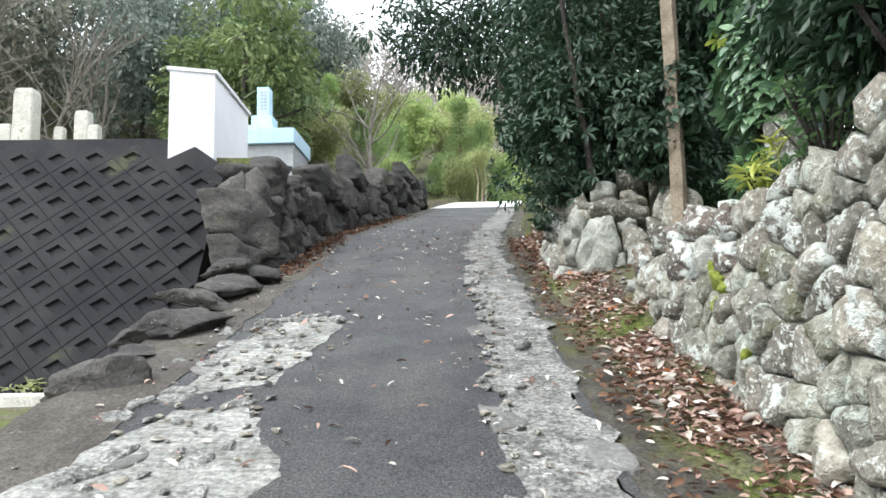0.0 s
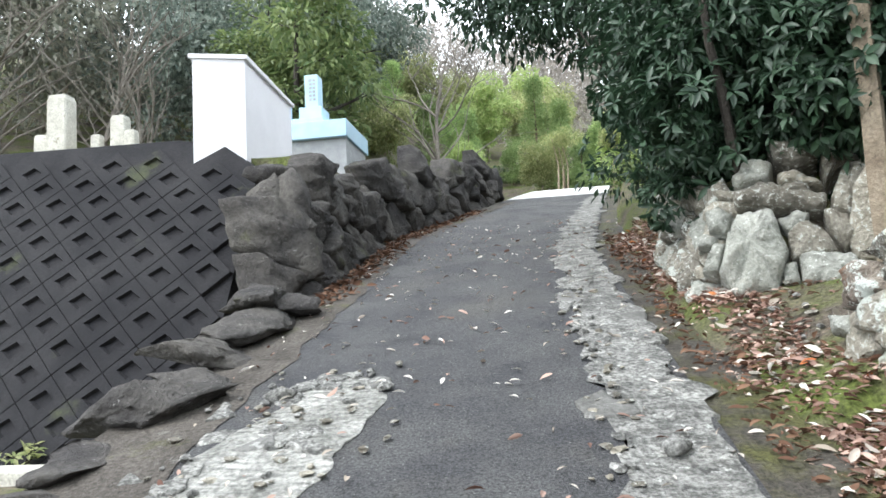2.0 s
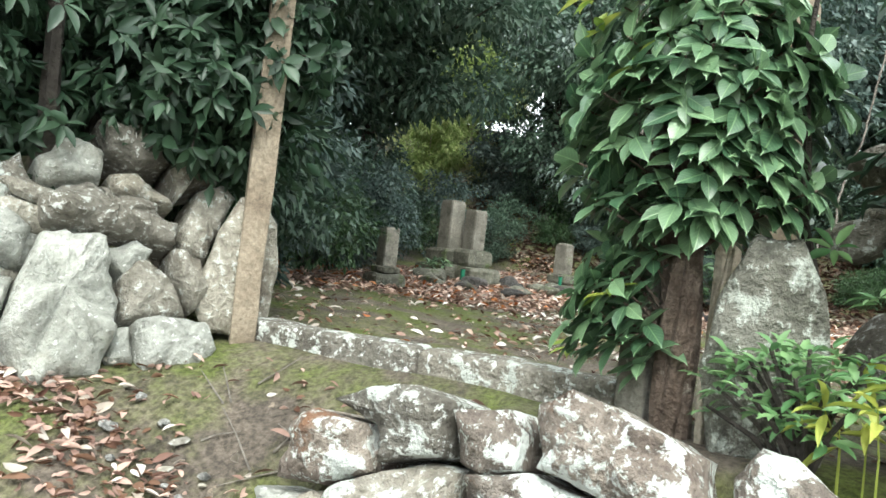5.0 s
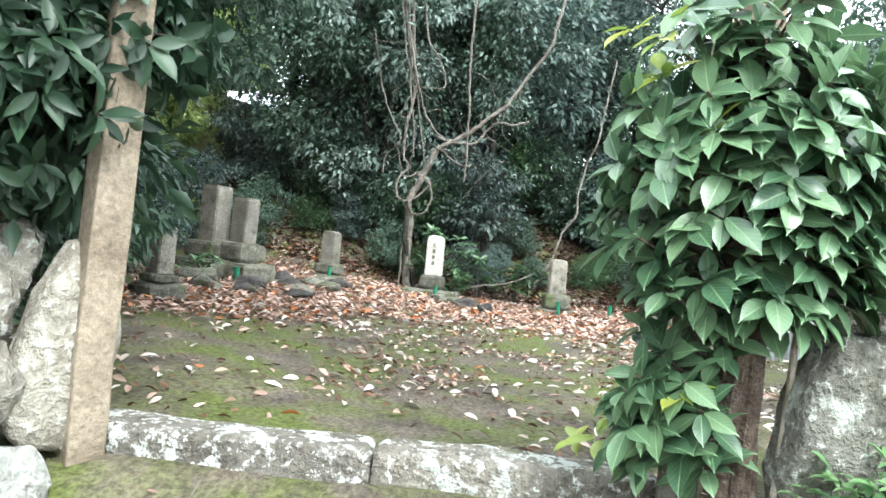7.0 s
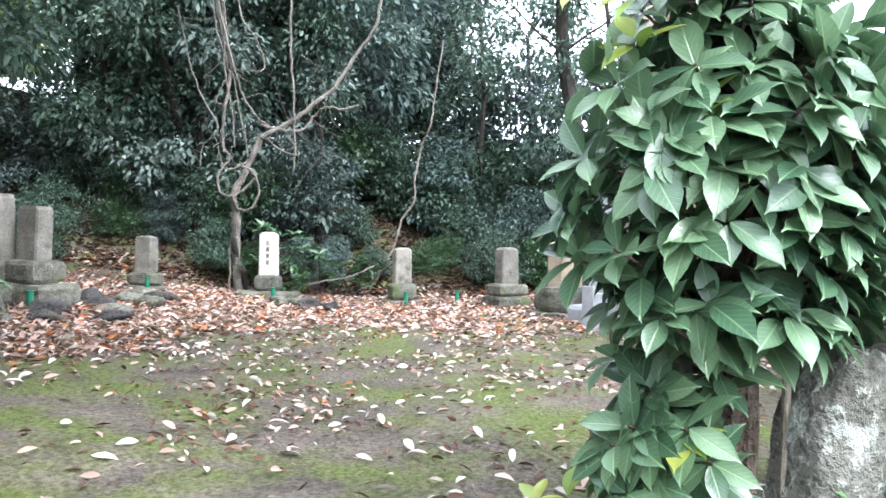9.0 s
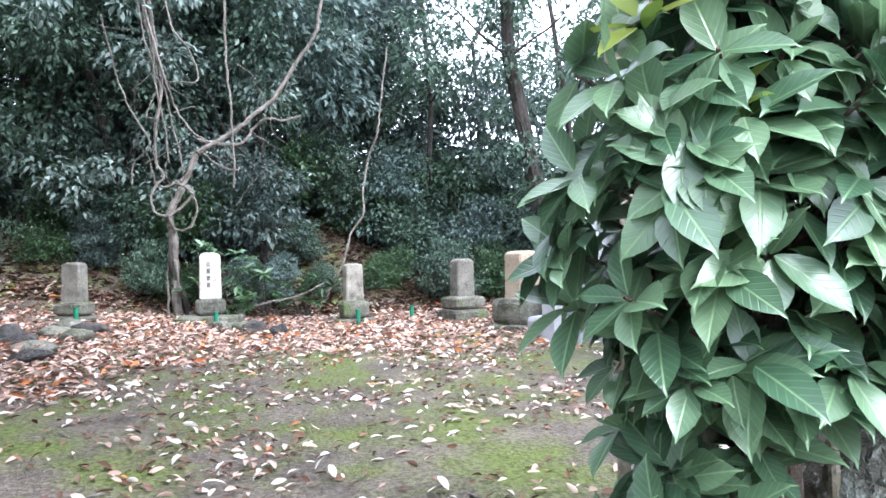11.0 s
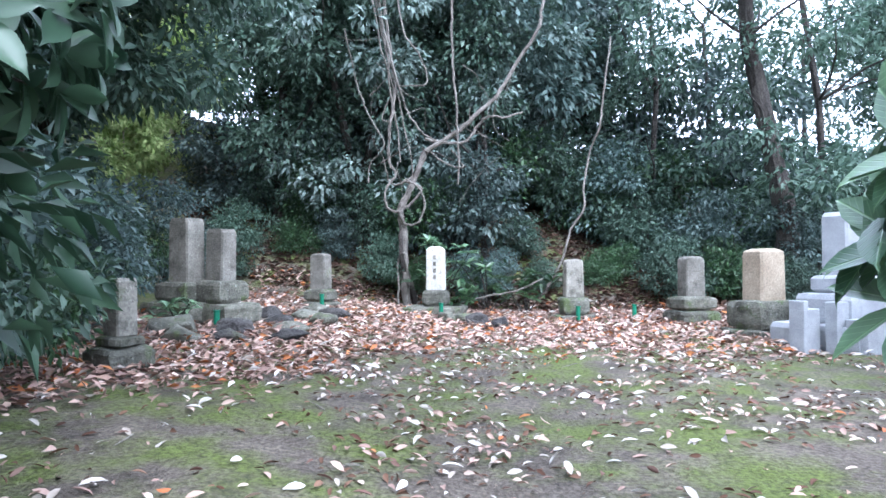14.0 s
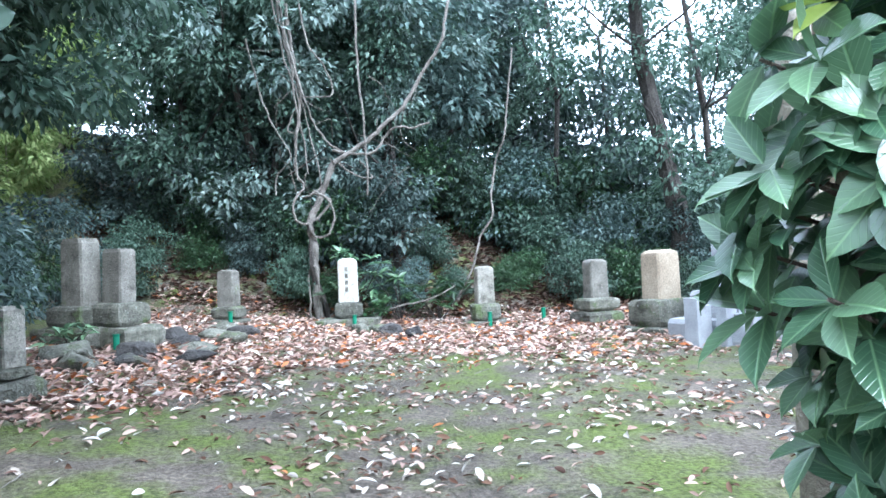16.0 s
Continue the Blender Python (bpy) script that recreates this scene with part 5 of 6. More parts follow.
# canopy reaching over the old stones from the north
cn = thing("wood_edge_tree", "dark evergreen with a canopy over the old stones", "tree", (9.4, 11.6, 2.8), WOOD)
part("trunk", limb([(9.4, 11.6, 2.6), (9.3, 11.5, 4.5), (9.1, 11.1, 6.2), (8.7, 10.5, 7.6)], 0.15, 0.07, 9, 1), M_BARKDARK, cn)
for k in range(7):
    q = random.Random(300 + k)
    part("limb", limb(wander(q, (9.0, 11.0, 6.2 + 0.2 * k), (q.uniform(-1, 1), q.uniform(-1, 0.2), 0.2), 2.4, 7, 0.2), 0.04, 0.01, 6, k), M_BARKDARK, cn)
nr = np.random.default_rng(310)
b = np.vstack([clumps(nr, (8.4, 9.9, 7.4), (2.6, 2.0, 1.1), 64, 0.5), clumps(nr, (5.8, 10.8, 6.4), (1.6, 1.2, 1.4), 36, 0.5), clumps(nr, (7.6, 11.4, 5.4), (1.5, 0.9, 1.3), 34, 0.5), clumps(nr, (7.0, 10.9, 6.2), (1.5, 0.8, 1.2), 40, 0.5), clumps(nr, (9.8, 10.5, 6.0), (2.2, 1.2, 0.8), 44, 0.45)])
part("crown", cloud(nr, b, 31000, 0.16, 0.6, 0.4, width=0.45), L_FOREST, cn)

# trunks just inside the gateway
for at, r0, m, sd, lab in (((3.15, 4.58, 2.15), 0.06, M_BARKPALE, 4, "slender tree trunk with mottled bark inside the gateway"), ((3.25, 4.40, 2.15), 0.12, M_POST, 9, "pale smooth tree trunk inside the gateway")):
    bk = thing("mottled_tree", lab, "tree", at)
    x, y, z = at
    part("trunk", limb([(x, y, z - 0.1), (x + 0.01, y, 3.4), (x - 0.02, y + 0.02, 5.0), (x, y + 0.05, 7.5), (x - 0.04, y, 9.0)], r0, r0 * 0.6, 12, sd, 0.06), m, bk)
    b = clumps(np.random.default_rng(sd), (x, y - 0.4, 8.4), (1.5, 1.5, 0.9), 26, 0.45)
    part("crown", cloud(np.random.default_rng(sd), b, 3500, 0.15, 0.5, 0.4, width=0.45), L_FOREST, bk)

# vine-hung tree behind the pale gravestone
vt = thing("vine_tangle", "bare pale vines looping down a leaning trunk", "vine", (13.0, 7.36, 2.45))
q = random.Random(17)


def curve(points, x, seed, steps=5, loose=0.03):
    """A smooth line through points (y, z), swaying a little in depth."""
    w = random.Random(seed)
    p = [Vector((x + w.uniform(-0.10, 0.10), y, z)) for y, z in points]
    p = [p[0] * 2 - p[1]] + p + [p[-1] * 2 - p[-2]]
    out = []
    for i in range(1, len(p) - 2):
        for s in range(steps):
            t = s / steps
            out.append(0.5 * ((2 * p[i]) + (p[i + 1] - p[i - 1]) * t + (2 * p[i - 1] - 5 * p[i] + 4 * p[i + 1] - p[i + 2]) * t * t + (3 * p[i] - p[i - 1] - 3 * p[i + 1] + p[i + 2]) * t ** 3) + Vector((0, w.uniform(-loose, loose), w.uniform(-loose, loose))) * 0.4)
    return out + [p[-2]]


part("trunk", limb(curve([(7.30, 2.35), (7.36, 2.96), (7.38, 3.76), (7.41, 4.16), (7.21, 4.61), (6.97, 5.2)], 13.0, 1), 0.085, 0.05, 9, 1, 0.2), M_VINE, vt)
part("trunk", limb(curve([(7.15, 2.35), (7.28, 2.9), (7.40, 3.3), (7.42, 3.8)], 13.05, 2), 0.06, 0.04, 9, 2, 0.2), M_BARKDARK, vt)
part("branch", limb(curve([(6.97, 5.2), (6.44, 5.52), (6.05, 5.84), (5.71, 6.16), (5.38, 6.68), (4.98, 7.26), (4.91, 7.66), (4.7, 8.6)], 13.0, 3), 0.045, 0.026, 7, 2, 0.1), M_VINE, vt)
for k, (pts, r0) in enumerate((
        ([(6.97, 5.43), (6.64, 5.34), (6.25, 5.38), (6.05, 5.64), (5.85, 5.77), (5.56, 5.76), (5.26, 5.86)], 0.026),
        ([(7.9, 8.6), (7.79, 7.71), (7.67, 7.05), (7.48, 6.39), (7.56, 5.73), (7.63, 5.08), (7.5, 4.81), (7.67, 4.55), (7.64, 4.22), (7.38, 4.12)], 0.028),
        ([(7.85, 8.6), (7.70, 7.5), (7.42, 6.38), (7.29, 5.92), (7.03, 5.53), (6.77, 5.36)], 0.022),
        ([(7.37, 4.71), (7.05, 4.54), (7.25, 4.28), (7.41, 4.12), (7.32, 3.92), (7.09, 3.95), (6.98, 4.28), (7.08, 4.54), (7.31, 4.71)], 0.026),
        ([(6.91, 5.23), (6.65, 5.0), (6.32, 4.89), (6.38, 5.06), (6.51, 5.22)], 0.017),
        ([(8.4, 7.4), (8.19, 6.46), (8.01, 5.94), (7.69, 5.31), (7.96, 5.02), (7.98, 4.66)], 0.015),
        ([(7.5, 8.3), (7.31, 7.3), (7.08, 6.91), (6.92, 6.51), (6.99, 6.34), (7.42, 6.38)], 0.017),
        ([(7.46, 2.5), (7.46, 2.96), (7.47, 3.31), (7.32, 3.4), (7.29, 3.11), (7.34, 2.6)], 0.022),
        ([(6.48, 8.5), (6.48, 7.68), (6.48, 6.89), (6.42, 6.04), (6.38, 5.19), (6.4, 4.6)], 0.024),
        ([(7.62, 5.73), (7.72, 5.8), (7.62, 6.13), (7.47, 6.19)], 0.014),
        ([(7.74, 8.3), (7.62, 7.2), (7.58, 6.4), (7.46, 5.6), (7.4, 5.0)], 0.018),
        ([(7.95, 8.4), (7.72, 7.0), (7.52, 6.3), (7.62, 5.6), (7.58, 4.9)], 0.016),
        ([(7.66, 8.0), (7.56, 7.0), (7.44, 6.2), (7.36, 5.7), (7.22, 5.1), (7.2, 4.7)], 0.015),
        ([(7.2, 4.75), (7.45, 4.62), (7.62, 4.7), (7.68, 5.0)], 0.018))):
    part("vine", limb(curve(pts, 12.93, 20 + k), r0, r0 * 0.7, 6, k, 0.08), M_VINE, vt)
part("vine", limb(curve([(4.9, 2.7), (4.58, 3.3), (4.44, 3.79), (4.21, 4.17), (4.2, 4.57), (4.1, 5.09), (3.93, 5.61), (3.85, 6.13), (3.7, 7.2)], 13.15, 50), 0.022, 0.015, 7, 9, 0.1), M_VINE, vt)
part("vine", limb(curve([(6.5, 2.5), (5.9, 2.66), (5.4, 2.75), (4.95, 2.95)], 12.8, 51), 0.02, 0.012, 6, 9, 0.1), M_VINE, vt)
for k in range(16):
    s0 = (13.0 + q.uniform(-0.1, 0.3), q.uniform(5.2, 8.2), q.uniform(4.8, 7.4))
    part("vine", limb(wander(q, s0, (q.uniform(-0.3, 0.3), q.uniform(-1, 1), q.uniform(-1, 0.3)), q.uniform(0.5, 1.3), 12, 0.35), 0.009, 0.004, 5, k, 0.05), M_VINE, vt)

# broad-leaved plants among the graves
def rosette_plant(x, y, h, n, leaf, seed, m, label, wide=0.3):
    nr = np.random.default_rng(seed)
    z = ground_z(x, y)
    t = thing("broadleaf_plant", label, "plant", (x, y, z))
    tips = np.stack([x + nr.normal(0, wide * 0.6, n), y + nr.normal(0, wide, n), z + h * nr.uniform(0.35, 1.0, n)], axis=1)
    for k in range(0, n, 2):
        part("stem", limb([(x, y, z - 0.03), ((x + tips[k][0]) / 2, (y + tips[k][1]) / 2, z + (tips[k][2] - z) * 0.6), tuple(tips[k])], 0.012, 0.006, 5, k), M_BARKDARK, t)
    part("foliage", whorls(nr, tips, np.tile((0, 0, 1.0), (n, 1)) + nr.normal(0, 0.3, (n, 3)), leaf, 7, 0.36), m, t)
    return t


rosette_plant(12.9, 5.25, 0.75, 16, 0.2, 1, L_UNDER, "dark broad-leaved plant between gravestones", 0.25)
rosette_plant(12.95, 6.7, 1.25, 22, 0.22, 2, L_IVY, "broad-leaved plant behind the pale gravestone", 0.28)
rosette_plant(12.6, 6.3, 0.45, 10, 0.16, 3, L_UNDER, "low broad-leaved plant beside a plinth", 0.2)
rosette_plant(8.8, 9.45, 0.3, 8, 0.14, 4, L_IVY, "small green seedling at a gravestone's foot", 0.12)
rosette_plant(8.0, 10.3, 0.9, 20, 0.2, 5, L_UNDER, "dark broad-leaved shrub behind the gravestones", 0.4)
rosette_plant(13.1, 5.9, 0.9, 20, 0.17, 6, L_UNDER, "dark broad-leaved shrub behind the gravestones", 0.4)

# ---- stones lying in the yard ----
for i, (x, y, a, b, c) in enumerate(((10.0, 8.75, 0.32, 0.22, 0.14), (10.3, 8.35, 0.26, 0.3, 0.12), (9.6, 8.5, 0.28, 0.2, 0.12), (9.2, 8.25, 0.24, 0.26, 0.1), (10.6, 8.0, 0.3, 0.24, 0.15), (9.9, 8.0, 0.22, 0.22, 0.12), (8.7, 8.75, 0.24, 0.3, 0.13), (11.1, 8.45, 0.25, 0.2, 0.12), (8.6, 8.1, 0.25, 0.2, 0.1),
                                      (11.35, 6.5, 0.22, 0.16, 0.16), (11.25, 6.05, 0.2, 0.24, 0.14), (11.5, 6.2, 0.34, 0.3, 0.12), (11.0, 5.7, 0.16, 0.14, 0.12), (8.35, 9.3, 0.26, 0.34, 0.16), (8.2, 8.6, 0.2, 0.25, 0.12), (7.9, 9.0, 0.22, 0.26, 0.13))):
    solo("mossy_stone", rock(300 + i, (a, b, c), (x, y, ground_z(x, y) + c * 0.35), i, 0.2, 0, 3), M_GRAVEBASE if i % 2 else M_ROCKDARK, "low mossy stone half sunk among fallen leaves", "stone", "stones in the yard", smooth=True)

# stack of stones beyond the standing slab
for i, (x, y, z, a, b, c) in enumerate(((2.95, 3.85, 2.45, 0.3, 0.3, 0.3), (2.95, 3.75, 2.95, 0.26, 0.32, 0.16), (3.0, 3.35, 2.5, 0.3, 0.3, 0.36), (2.92, 3.9, 3.25, 0.24, 0.28, 0.13), (3.0, 3.3, 3.1, 0.28, 0.34, 0.2), (2.95, 3.6, 3.5, 0.25, 0.33, 0.13), (2.86, 4.12, 2.98, 0.16, 0.14, 0.1), (2.95, 3.95, 3.05, 0.2, 0.2, 0.12))):
    solo("stacked_stone", rock(340 + i, (a, b, c), (x, y, z), i * 0.7, 0.14, 0, 3), M_ROCKBROWN, "flat weathered stone stacked beside the gateway", "stone", "stones beside the gateway", smooth=True)

# bamboo grass and a small shrub by the slab
bg = thing("bamboo_grass", "yellow-green dwarf bamboo by the standing slab", "grass plant", (2.1, 4.0, 2.2))
nr = np.random.default_rng(6)
qb = random.Random(66)
for k in range(10):
    x, y = 2.10 + qb.uniform(-0.08, 0.10), 4.00 + qb.uniform(-0.22, 0.12)
    h = qb.uniform(0.12, 0.45)
    top = (x - qb.uniform(0, 0.12), y + qb.uniform(-0.08, 0.10), 2.2 + h)
    part("stem", limb([(x, y, 2.1), (x, y, 2.2 + h * 0.5), top], 0.004, 0.002, 5, k), L_BAMBOO, bg)
    cs = np.array([Vector((x, y, 2.2 + h * 0.5)).lerp(Vector(top), f) for f in (0.45, 0.7, 0.85, 0.95, 1.0, 1.0)])
    part("leaves", leaf_mesh(nr, cs, np.stack([nr.normal(-0.3, 0.6, 6), nr.normal(0, 0.8, 6), nr.normal(-0.1, 0.4, 6)], axis=1), nr.uniform(0.10, 0.17, 6), 0.2, LEAF8, roll=0.3), L_BAMBOO, bg)
rosette_plant(2.17, 4.20, 0.40, 44, 0.07, 8, L_FRESH, "small-leaved green shrub before the slab", 0.12)
rosette_plant(2.35, 3.72, 0.80, 46, 0.085, 9, L_FRESH, "leafy green shrub over the wall top", 0.24)


# ---- fallen leaves ----
def litter(name, label, spots_xy, size, m, seed, lift=0.012, curl=0.35, shape=LEAF2, on=None):
    nr = np.random.default_rng(seed)
    n = len(spots_xy)
    zf = on or ground_z
    c = np.array([(x, y, zf(x, y) + lift + 0.02 * nr.random()) for x, y in spots_xy])
    a = nr.uniform(0, 2 * np.pi, n)
    w = np.stack([np.cos(a), np.sin(a), nr.normal(0.08, 0.28, n)], axis=1)
    return solo(name, leaf_mesh(nr, c, w, size * nr.uniform(0.5, 1.35, n), 0.36, shape, roll=curl * 1.5), m, label, "fallen leaves", kind="stuff")


def scatter(seed, n, fn):
    """Random spots drawn by fn(rng), which returns (x, y) or None."""
    nr = np.random.default_rng(seed)
    out = []
    while len(out) < n:
        p = fn(nr)
        if p:
            out.append(p)
    return out


def far_yard(r):
    x, y = r.uniform(4.6, 13.6), r.uniform(-0.5, 10.2)
    d = (x - 7.6) / 3.0 + max(0, y - 6.3) * 0.55 + 0.5 * noise.noise(Vector((x * 0.8, y * 0.8, 0)))
    return (x, y) if r.random() < sstep(0.1, 1.0, d) else None


def near_yard(r):
    x, y = r.uniform(2.9, 10.5), r.uniform(0.5, 9.5)
    d = (0.45 + 0.9 * noise.noise(Vector((x * 0.9, y * 0.9, 5)))) * (0.3 + 0.7 * sstep(3.2, 6.5, x))
    return (x, y) if r.random() < d else None


def verge(r):
    y = r.uniform(0.5, 12.0)
    x = r.uniform(1.15, 2.0 if y < 5.2 else (1.65 if y > 7.0 else 2.4))
    if 5.7 < y < 7.1 and x > 1.7 and r.random() < 0.8:
        return None
    d = 0.75 - abs(x - 1.62) * 0.9 + 0.7 * noise.noise(Vector((x * 2, y * 1.5, 9)))
    return (x, y) if r.random() < d else None


def slope(r):
    return (r.uniform(13.2, 17), r.uniform(1.5, 12))


def bend_foot(r):
    y = r.uniform(8.3, 17)
    return (road_left(y) + abs(r.normal(0, 0.16)) - 0.05, y)


def lane(r):
    y = r.uniform(0.2, 14)
    return (r.uniform(road_left(y) + 0.1, road_right(y) + 0.3), y)


def on_lane(x, y):
    return road_z(y) + 0.012


litter("leaf_litter", "thick carpet of reddish brown fallen leaves", scatter(1, 15000, far_yard), 0.11, L_DEAD, 1)
litter("leaf_litter", "tan fallen leaves lying on the carpet", scatter(2, 5200, far_yard), 0.11, L_TAN, 2, 0.025)
litter("leaf_litter", "pale fallen leaves on the carpet", scatter(22, 1100, far_yard), 0.11, L_PALE, 22, 0.03)
litter("leaf_litter", "orange fallen leaves lying on the carpet", scatter(3, 1500, far_yard), 0.12, L_ORANGE, 3, 0.022)
litter("leaf_litter", "brown fallen leaves on the moss", scatter(4, 1700, near_yard), 0.075, L_DEAD, 4, 0.008, 0.3, LEAF8)
litter("leaf_litter", "dark leaves trodden into the moss", scatter(18, 2500, near_yard), 0.07, L_DEADDARK, 18, 0.004, 0.3, LEAF8)
litter("leaf_litter", "pale curled leaves scattered on the moss", scatter(5, 1400, near_yard), 0.092, L_PALE, 5, 0.012, 0.3, LEAF8)
litter("leaf_litter", "tan leaves scattered on the moss", scatter(25, 800, near_yard), 0.08, L_TAN, 25, 0.010, 0.35, LEAF8)
litter("leaf_litter", "orange leaves scattered on the moss", scatter(6, 90, near_yard), 0.08, L_ORANGE, 6, 0.014, 0.3, LEAF8)
litter("leaf_litter", "brown leaves heaped along the verge", scatter(7, 7500, verge), 0.07, L_DEAD, 7, 0.008, 0.5, LEAF8)
litter("leaf_litter", "dark wet leaves along the verge", scatter(17, 4500, verge), 0.075, L_DEADDARK, 17, 0.004, 0.4, LEAF8)
litter("leaf_litter", "pale leaves along the verge", scatter(8, 800, verge), 0.09, L_PALE, 8, 0.02, 0.5, LEAF8)
litter("leaf_litter", "orange leaves along the verge", scatter(9, 90, verge), 0.09, L_ORANGE, 9, 0.022, 0.5, LEAF8)
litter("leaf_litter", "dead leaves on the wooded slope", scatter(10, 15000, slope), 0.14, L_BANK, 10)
litter("leaf_litter", "dead leaves at the foot of the boulders", scatter(11, 900, bend_foot), 0.10, L_DEADDARK, 11, 0.01, 0.5, LEAF8, on_lane)
def gutter_bed(r):
    y = r.uniform(0.4, 12)
    return (road_right(y) + 0.08 + abs(r.normal(0, 0.14)), y) if r.random() < 0.5 + noise.noise(Vector((y * 1.4, 3, 1))) else None


litter("leaf_litter", "dark leaves lying in the gutter", scatter(14, 700, gutter_bed), 0.07, L_DEADDARK, 14, 0.012, 0.4, LEAF8, on_lane)
litter("leaf_litter", "pale leaves scattered on the lane", scatter(12, 520, lane), 0.07, L_PALE, 12, 0.008, 0.25, LEAF8, on_lane)
litter("leaf_litter", "brown leaves scattered on the lane", scatter(13, 300, lane), 0.075, L_DEAD, 13, 0.008, 0.3, LEAF8, on_lane)

# loose rubble on the broken patch and the verge
q = random.Random(91)
RUB = []
for k in range(5):
    me = bpy.data.meshes.new("chip")
    bm = rock(400 + k, (0.05, 0.038, 0.022), (0, 0, 0), 0, 0.3, 0, 2, 0.2, (0.35, 0.7))
    bm.to_mesh(me)
    bm.free()
    me.materials.append(M_CONC if k % 2 else M_ROCKBROWN)
    RUB.append(me)
for k in range(300):
    if k < 130:
        y = q.uniform(2.2, 6.4)
        x = q.gauss(-1.45, 0.25)
        z = road_z(y) + 0.02
    else:
        y = q.uniform(2.2, 8.5)
        x = q.gauss(0.38, 0.08) if k < 220 else q.uniform(1.2, 1.85)
        z = road_z(y) + 0.02 if x < 1.2 else ground_z(x, y) + 0.02
    ob = new("loose_stone", RUB[k % 5])
    ob.matrix_world = pose(x, y, z, 0, 0, q.uniform(0, 360)) @ Matrix.Scale(q.uniform(0.4, 1.3), 4)
    tagged(ob, "small loose stone chip lying on the ground", "stone", "loose stone chips")
for i, (x, y, a) in enumerate(((-1.60, 5.85, 0.11), (0.62, 5.0, 0.1), (-0.95, 5.95, 0.07))):
    solo("loose_stone", rock(430 + i, (a, a * 0.8, a * 0.55), (x, y, road_z(y) + a * 0.35), i, 0.2, 0, 3), M_CONC, "pale fist-sized stone lying on the lane", "stone", "loose stone chips", smooth=True)

# twigs fallen about the gateway
q = random.Random(95)
for k in range(22):
    x, y = (q.uniform(1.5, 2.45), q.uniform(5.9, 6.9)) if k < 8 else (q.uniform(3.0, 9.0), q.uniform(2.0, 8.0))
    a2 = q.uniform(0, 6.28)
    L2 = q.uniform(0.12, 0.4)
    p0 = (x, y, ground_z(x, y) + 0.012)
    x1, y1 = x + L2 * math.cos(a2), y + L2 * math.sin(a2)
    xm, ym = (x + x1) / 2 + q.uniform(-0.02, 0.02), (y + y1) / 2 + q.uniform(-0.02, 0.02)
    solo("fallen_twig", limb([p0, (xm, ym, ground_z(xm, ym) + 0.02), (x1, y1, ground_z(x1, y1) + 0.012)], 0.005, 0.002, 5, k), M_VINE, "thin dry twig lying on the ground", "twig", "fallen twigs")
# ---- beyond the lane ----
vault = thing("white_hut", "small plain white rendered hut with a pitched slab roof", "hut", (-4, 10.5, 4.1))
bm = bmesh.new()
v = [bm.verts.new(p) for p in ((-4.30, 9.92, 4.1), (-3.66, 10.14, 4.1), (-3.66, 11.9, 4.1), (-4.30, 11.7, 4.1), (-4.30, 9.92, 5.62), (-3.66, 10.14, 5.62), (-3.66, 11.9, 5.50), (-4.30, 11.7, 5.50))]
for q in ((3, 2, 1, 0), (4, 5, 6, 7), (0, 1, 5, 4), (1, 2, 6, 5), (2, 3, 7, 6), (3, 0, 4, 7)):
    bm.faces.new([v[i] for i in q])
part("body", bm, M_WHITE, vault)
bm = bmesh.new()
v = [bm.verts.new(p) for p in ((-4.34, 9.88, 5.622), (-3.62, 10.12, 5.622), (-3.62, 11.95, 5.502), (-4.34, 11.75, 5.502), (-4.34, 9.88, 5.68), (-3.62, 10.12, 5.68), (-3.62, 11.95, 5.56), (-4.34, 11.75, 5.56))]
for q in ((3, 2, 1, 0), (4, 5, 6, 7), (0, 1, 5, 4), (1, 2, 6, 5), (2, 3, 7, 6), (3, 0, 4, 7)):
    bm.faces.new([v[i] for i in q])
part("roof", bm, M_WHITE, vault)

mon = thing("monument", "pale blue granite family grave on a stepped base", "gravestone", (-3.8, 13.6, 4.6))
for name, x0, x1, y0, y1, z0, z1 in (("foundation", -5.5, -3.12, 13.2, 14.6, 4.4, 5.30), ("platform", -5.6, -3.08, 13.1, 14.7, 5.301, 5.62), ("step", -4.25, -3.62, 13.5, 14.2, 5.621, 5.82), ("step", -4.12, -3.68, 13.6, 14.1, 5.821, 6.06), ("pillar", -4.03, -3.77, 13.7, 14.0, 6.061, 6.72)):
    bm = bmesh.new()
    box(bm, x0, x1, y0, y1, z0, z1, Matrix(), 0.012)
    part(name, bm, M_BLUE if name != "foundation" else M_GRANITE, mon)

for x, y, w, h in ((-8.7, 13.2, 0.42, 1.5), (-7.55, 13.3, 0.3, 1.05), (-8.1, 13.4, 0.2, 0.75), (-7.2, 13.1, 0.22, 0.7), (-9.3, 13.5, 0.3, 0.8)):
    gravestone(x, y, land(x, y), w, h, [(w * 2, w * 2, 0.35), (w * 1.5, w * 1.5, 0.3)], M_GRAVELIGHT, "pale gravestone on the upper terrace", turn=90, cap="flat")


HILL = "trees beyond the lane"
hill = [build_tree("hillside_tree", "dark evergreen tree on the hillside", 6.0, 2.4, 60, 9000, 0.2, M_BARKDARK, L_HAZE, 0.1, 0.0, 71, HILL),
        build_tree("hillside_tree", "grey-green winter tree on the hillside", 6.5, 2.5, 60, 8000, 0.2, M_BARKPALE, L_GREY, 0.1, 0.0, 72, HILL)]
plant(hill, [(-9.5, 20), (-13, 19), (-7.5, 23), (-16, 17), (-11, 24), (-19, 15), (-15, 23, 1.3), (-20, 21, 1.3), (-9, 29, 1.2), (-14, 30, 1.4), (12, 36, 1.2), (11, 25, 1.1), (-6.5, 30, 1.0)], 81)
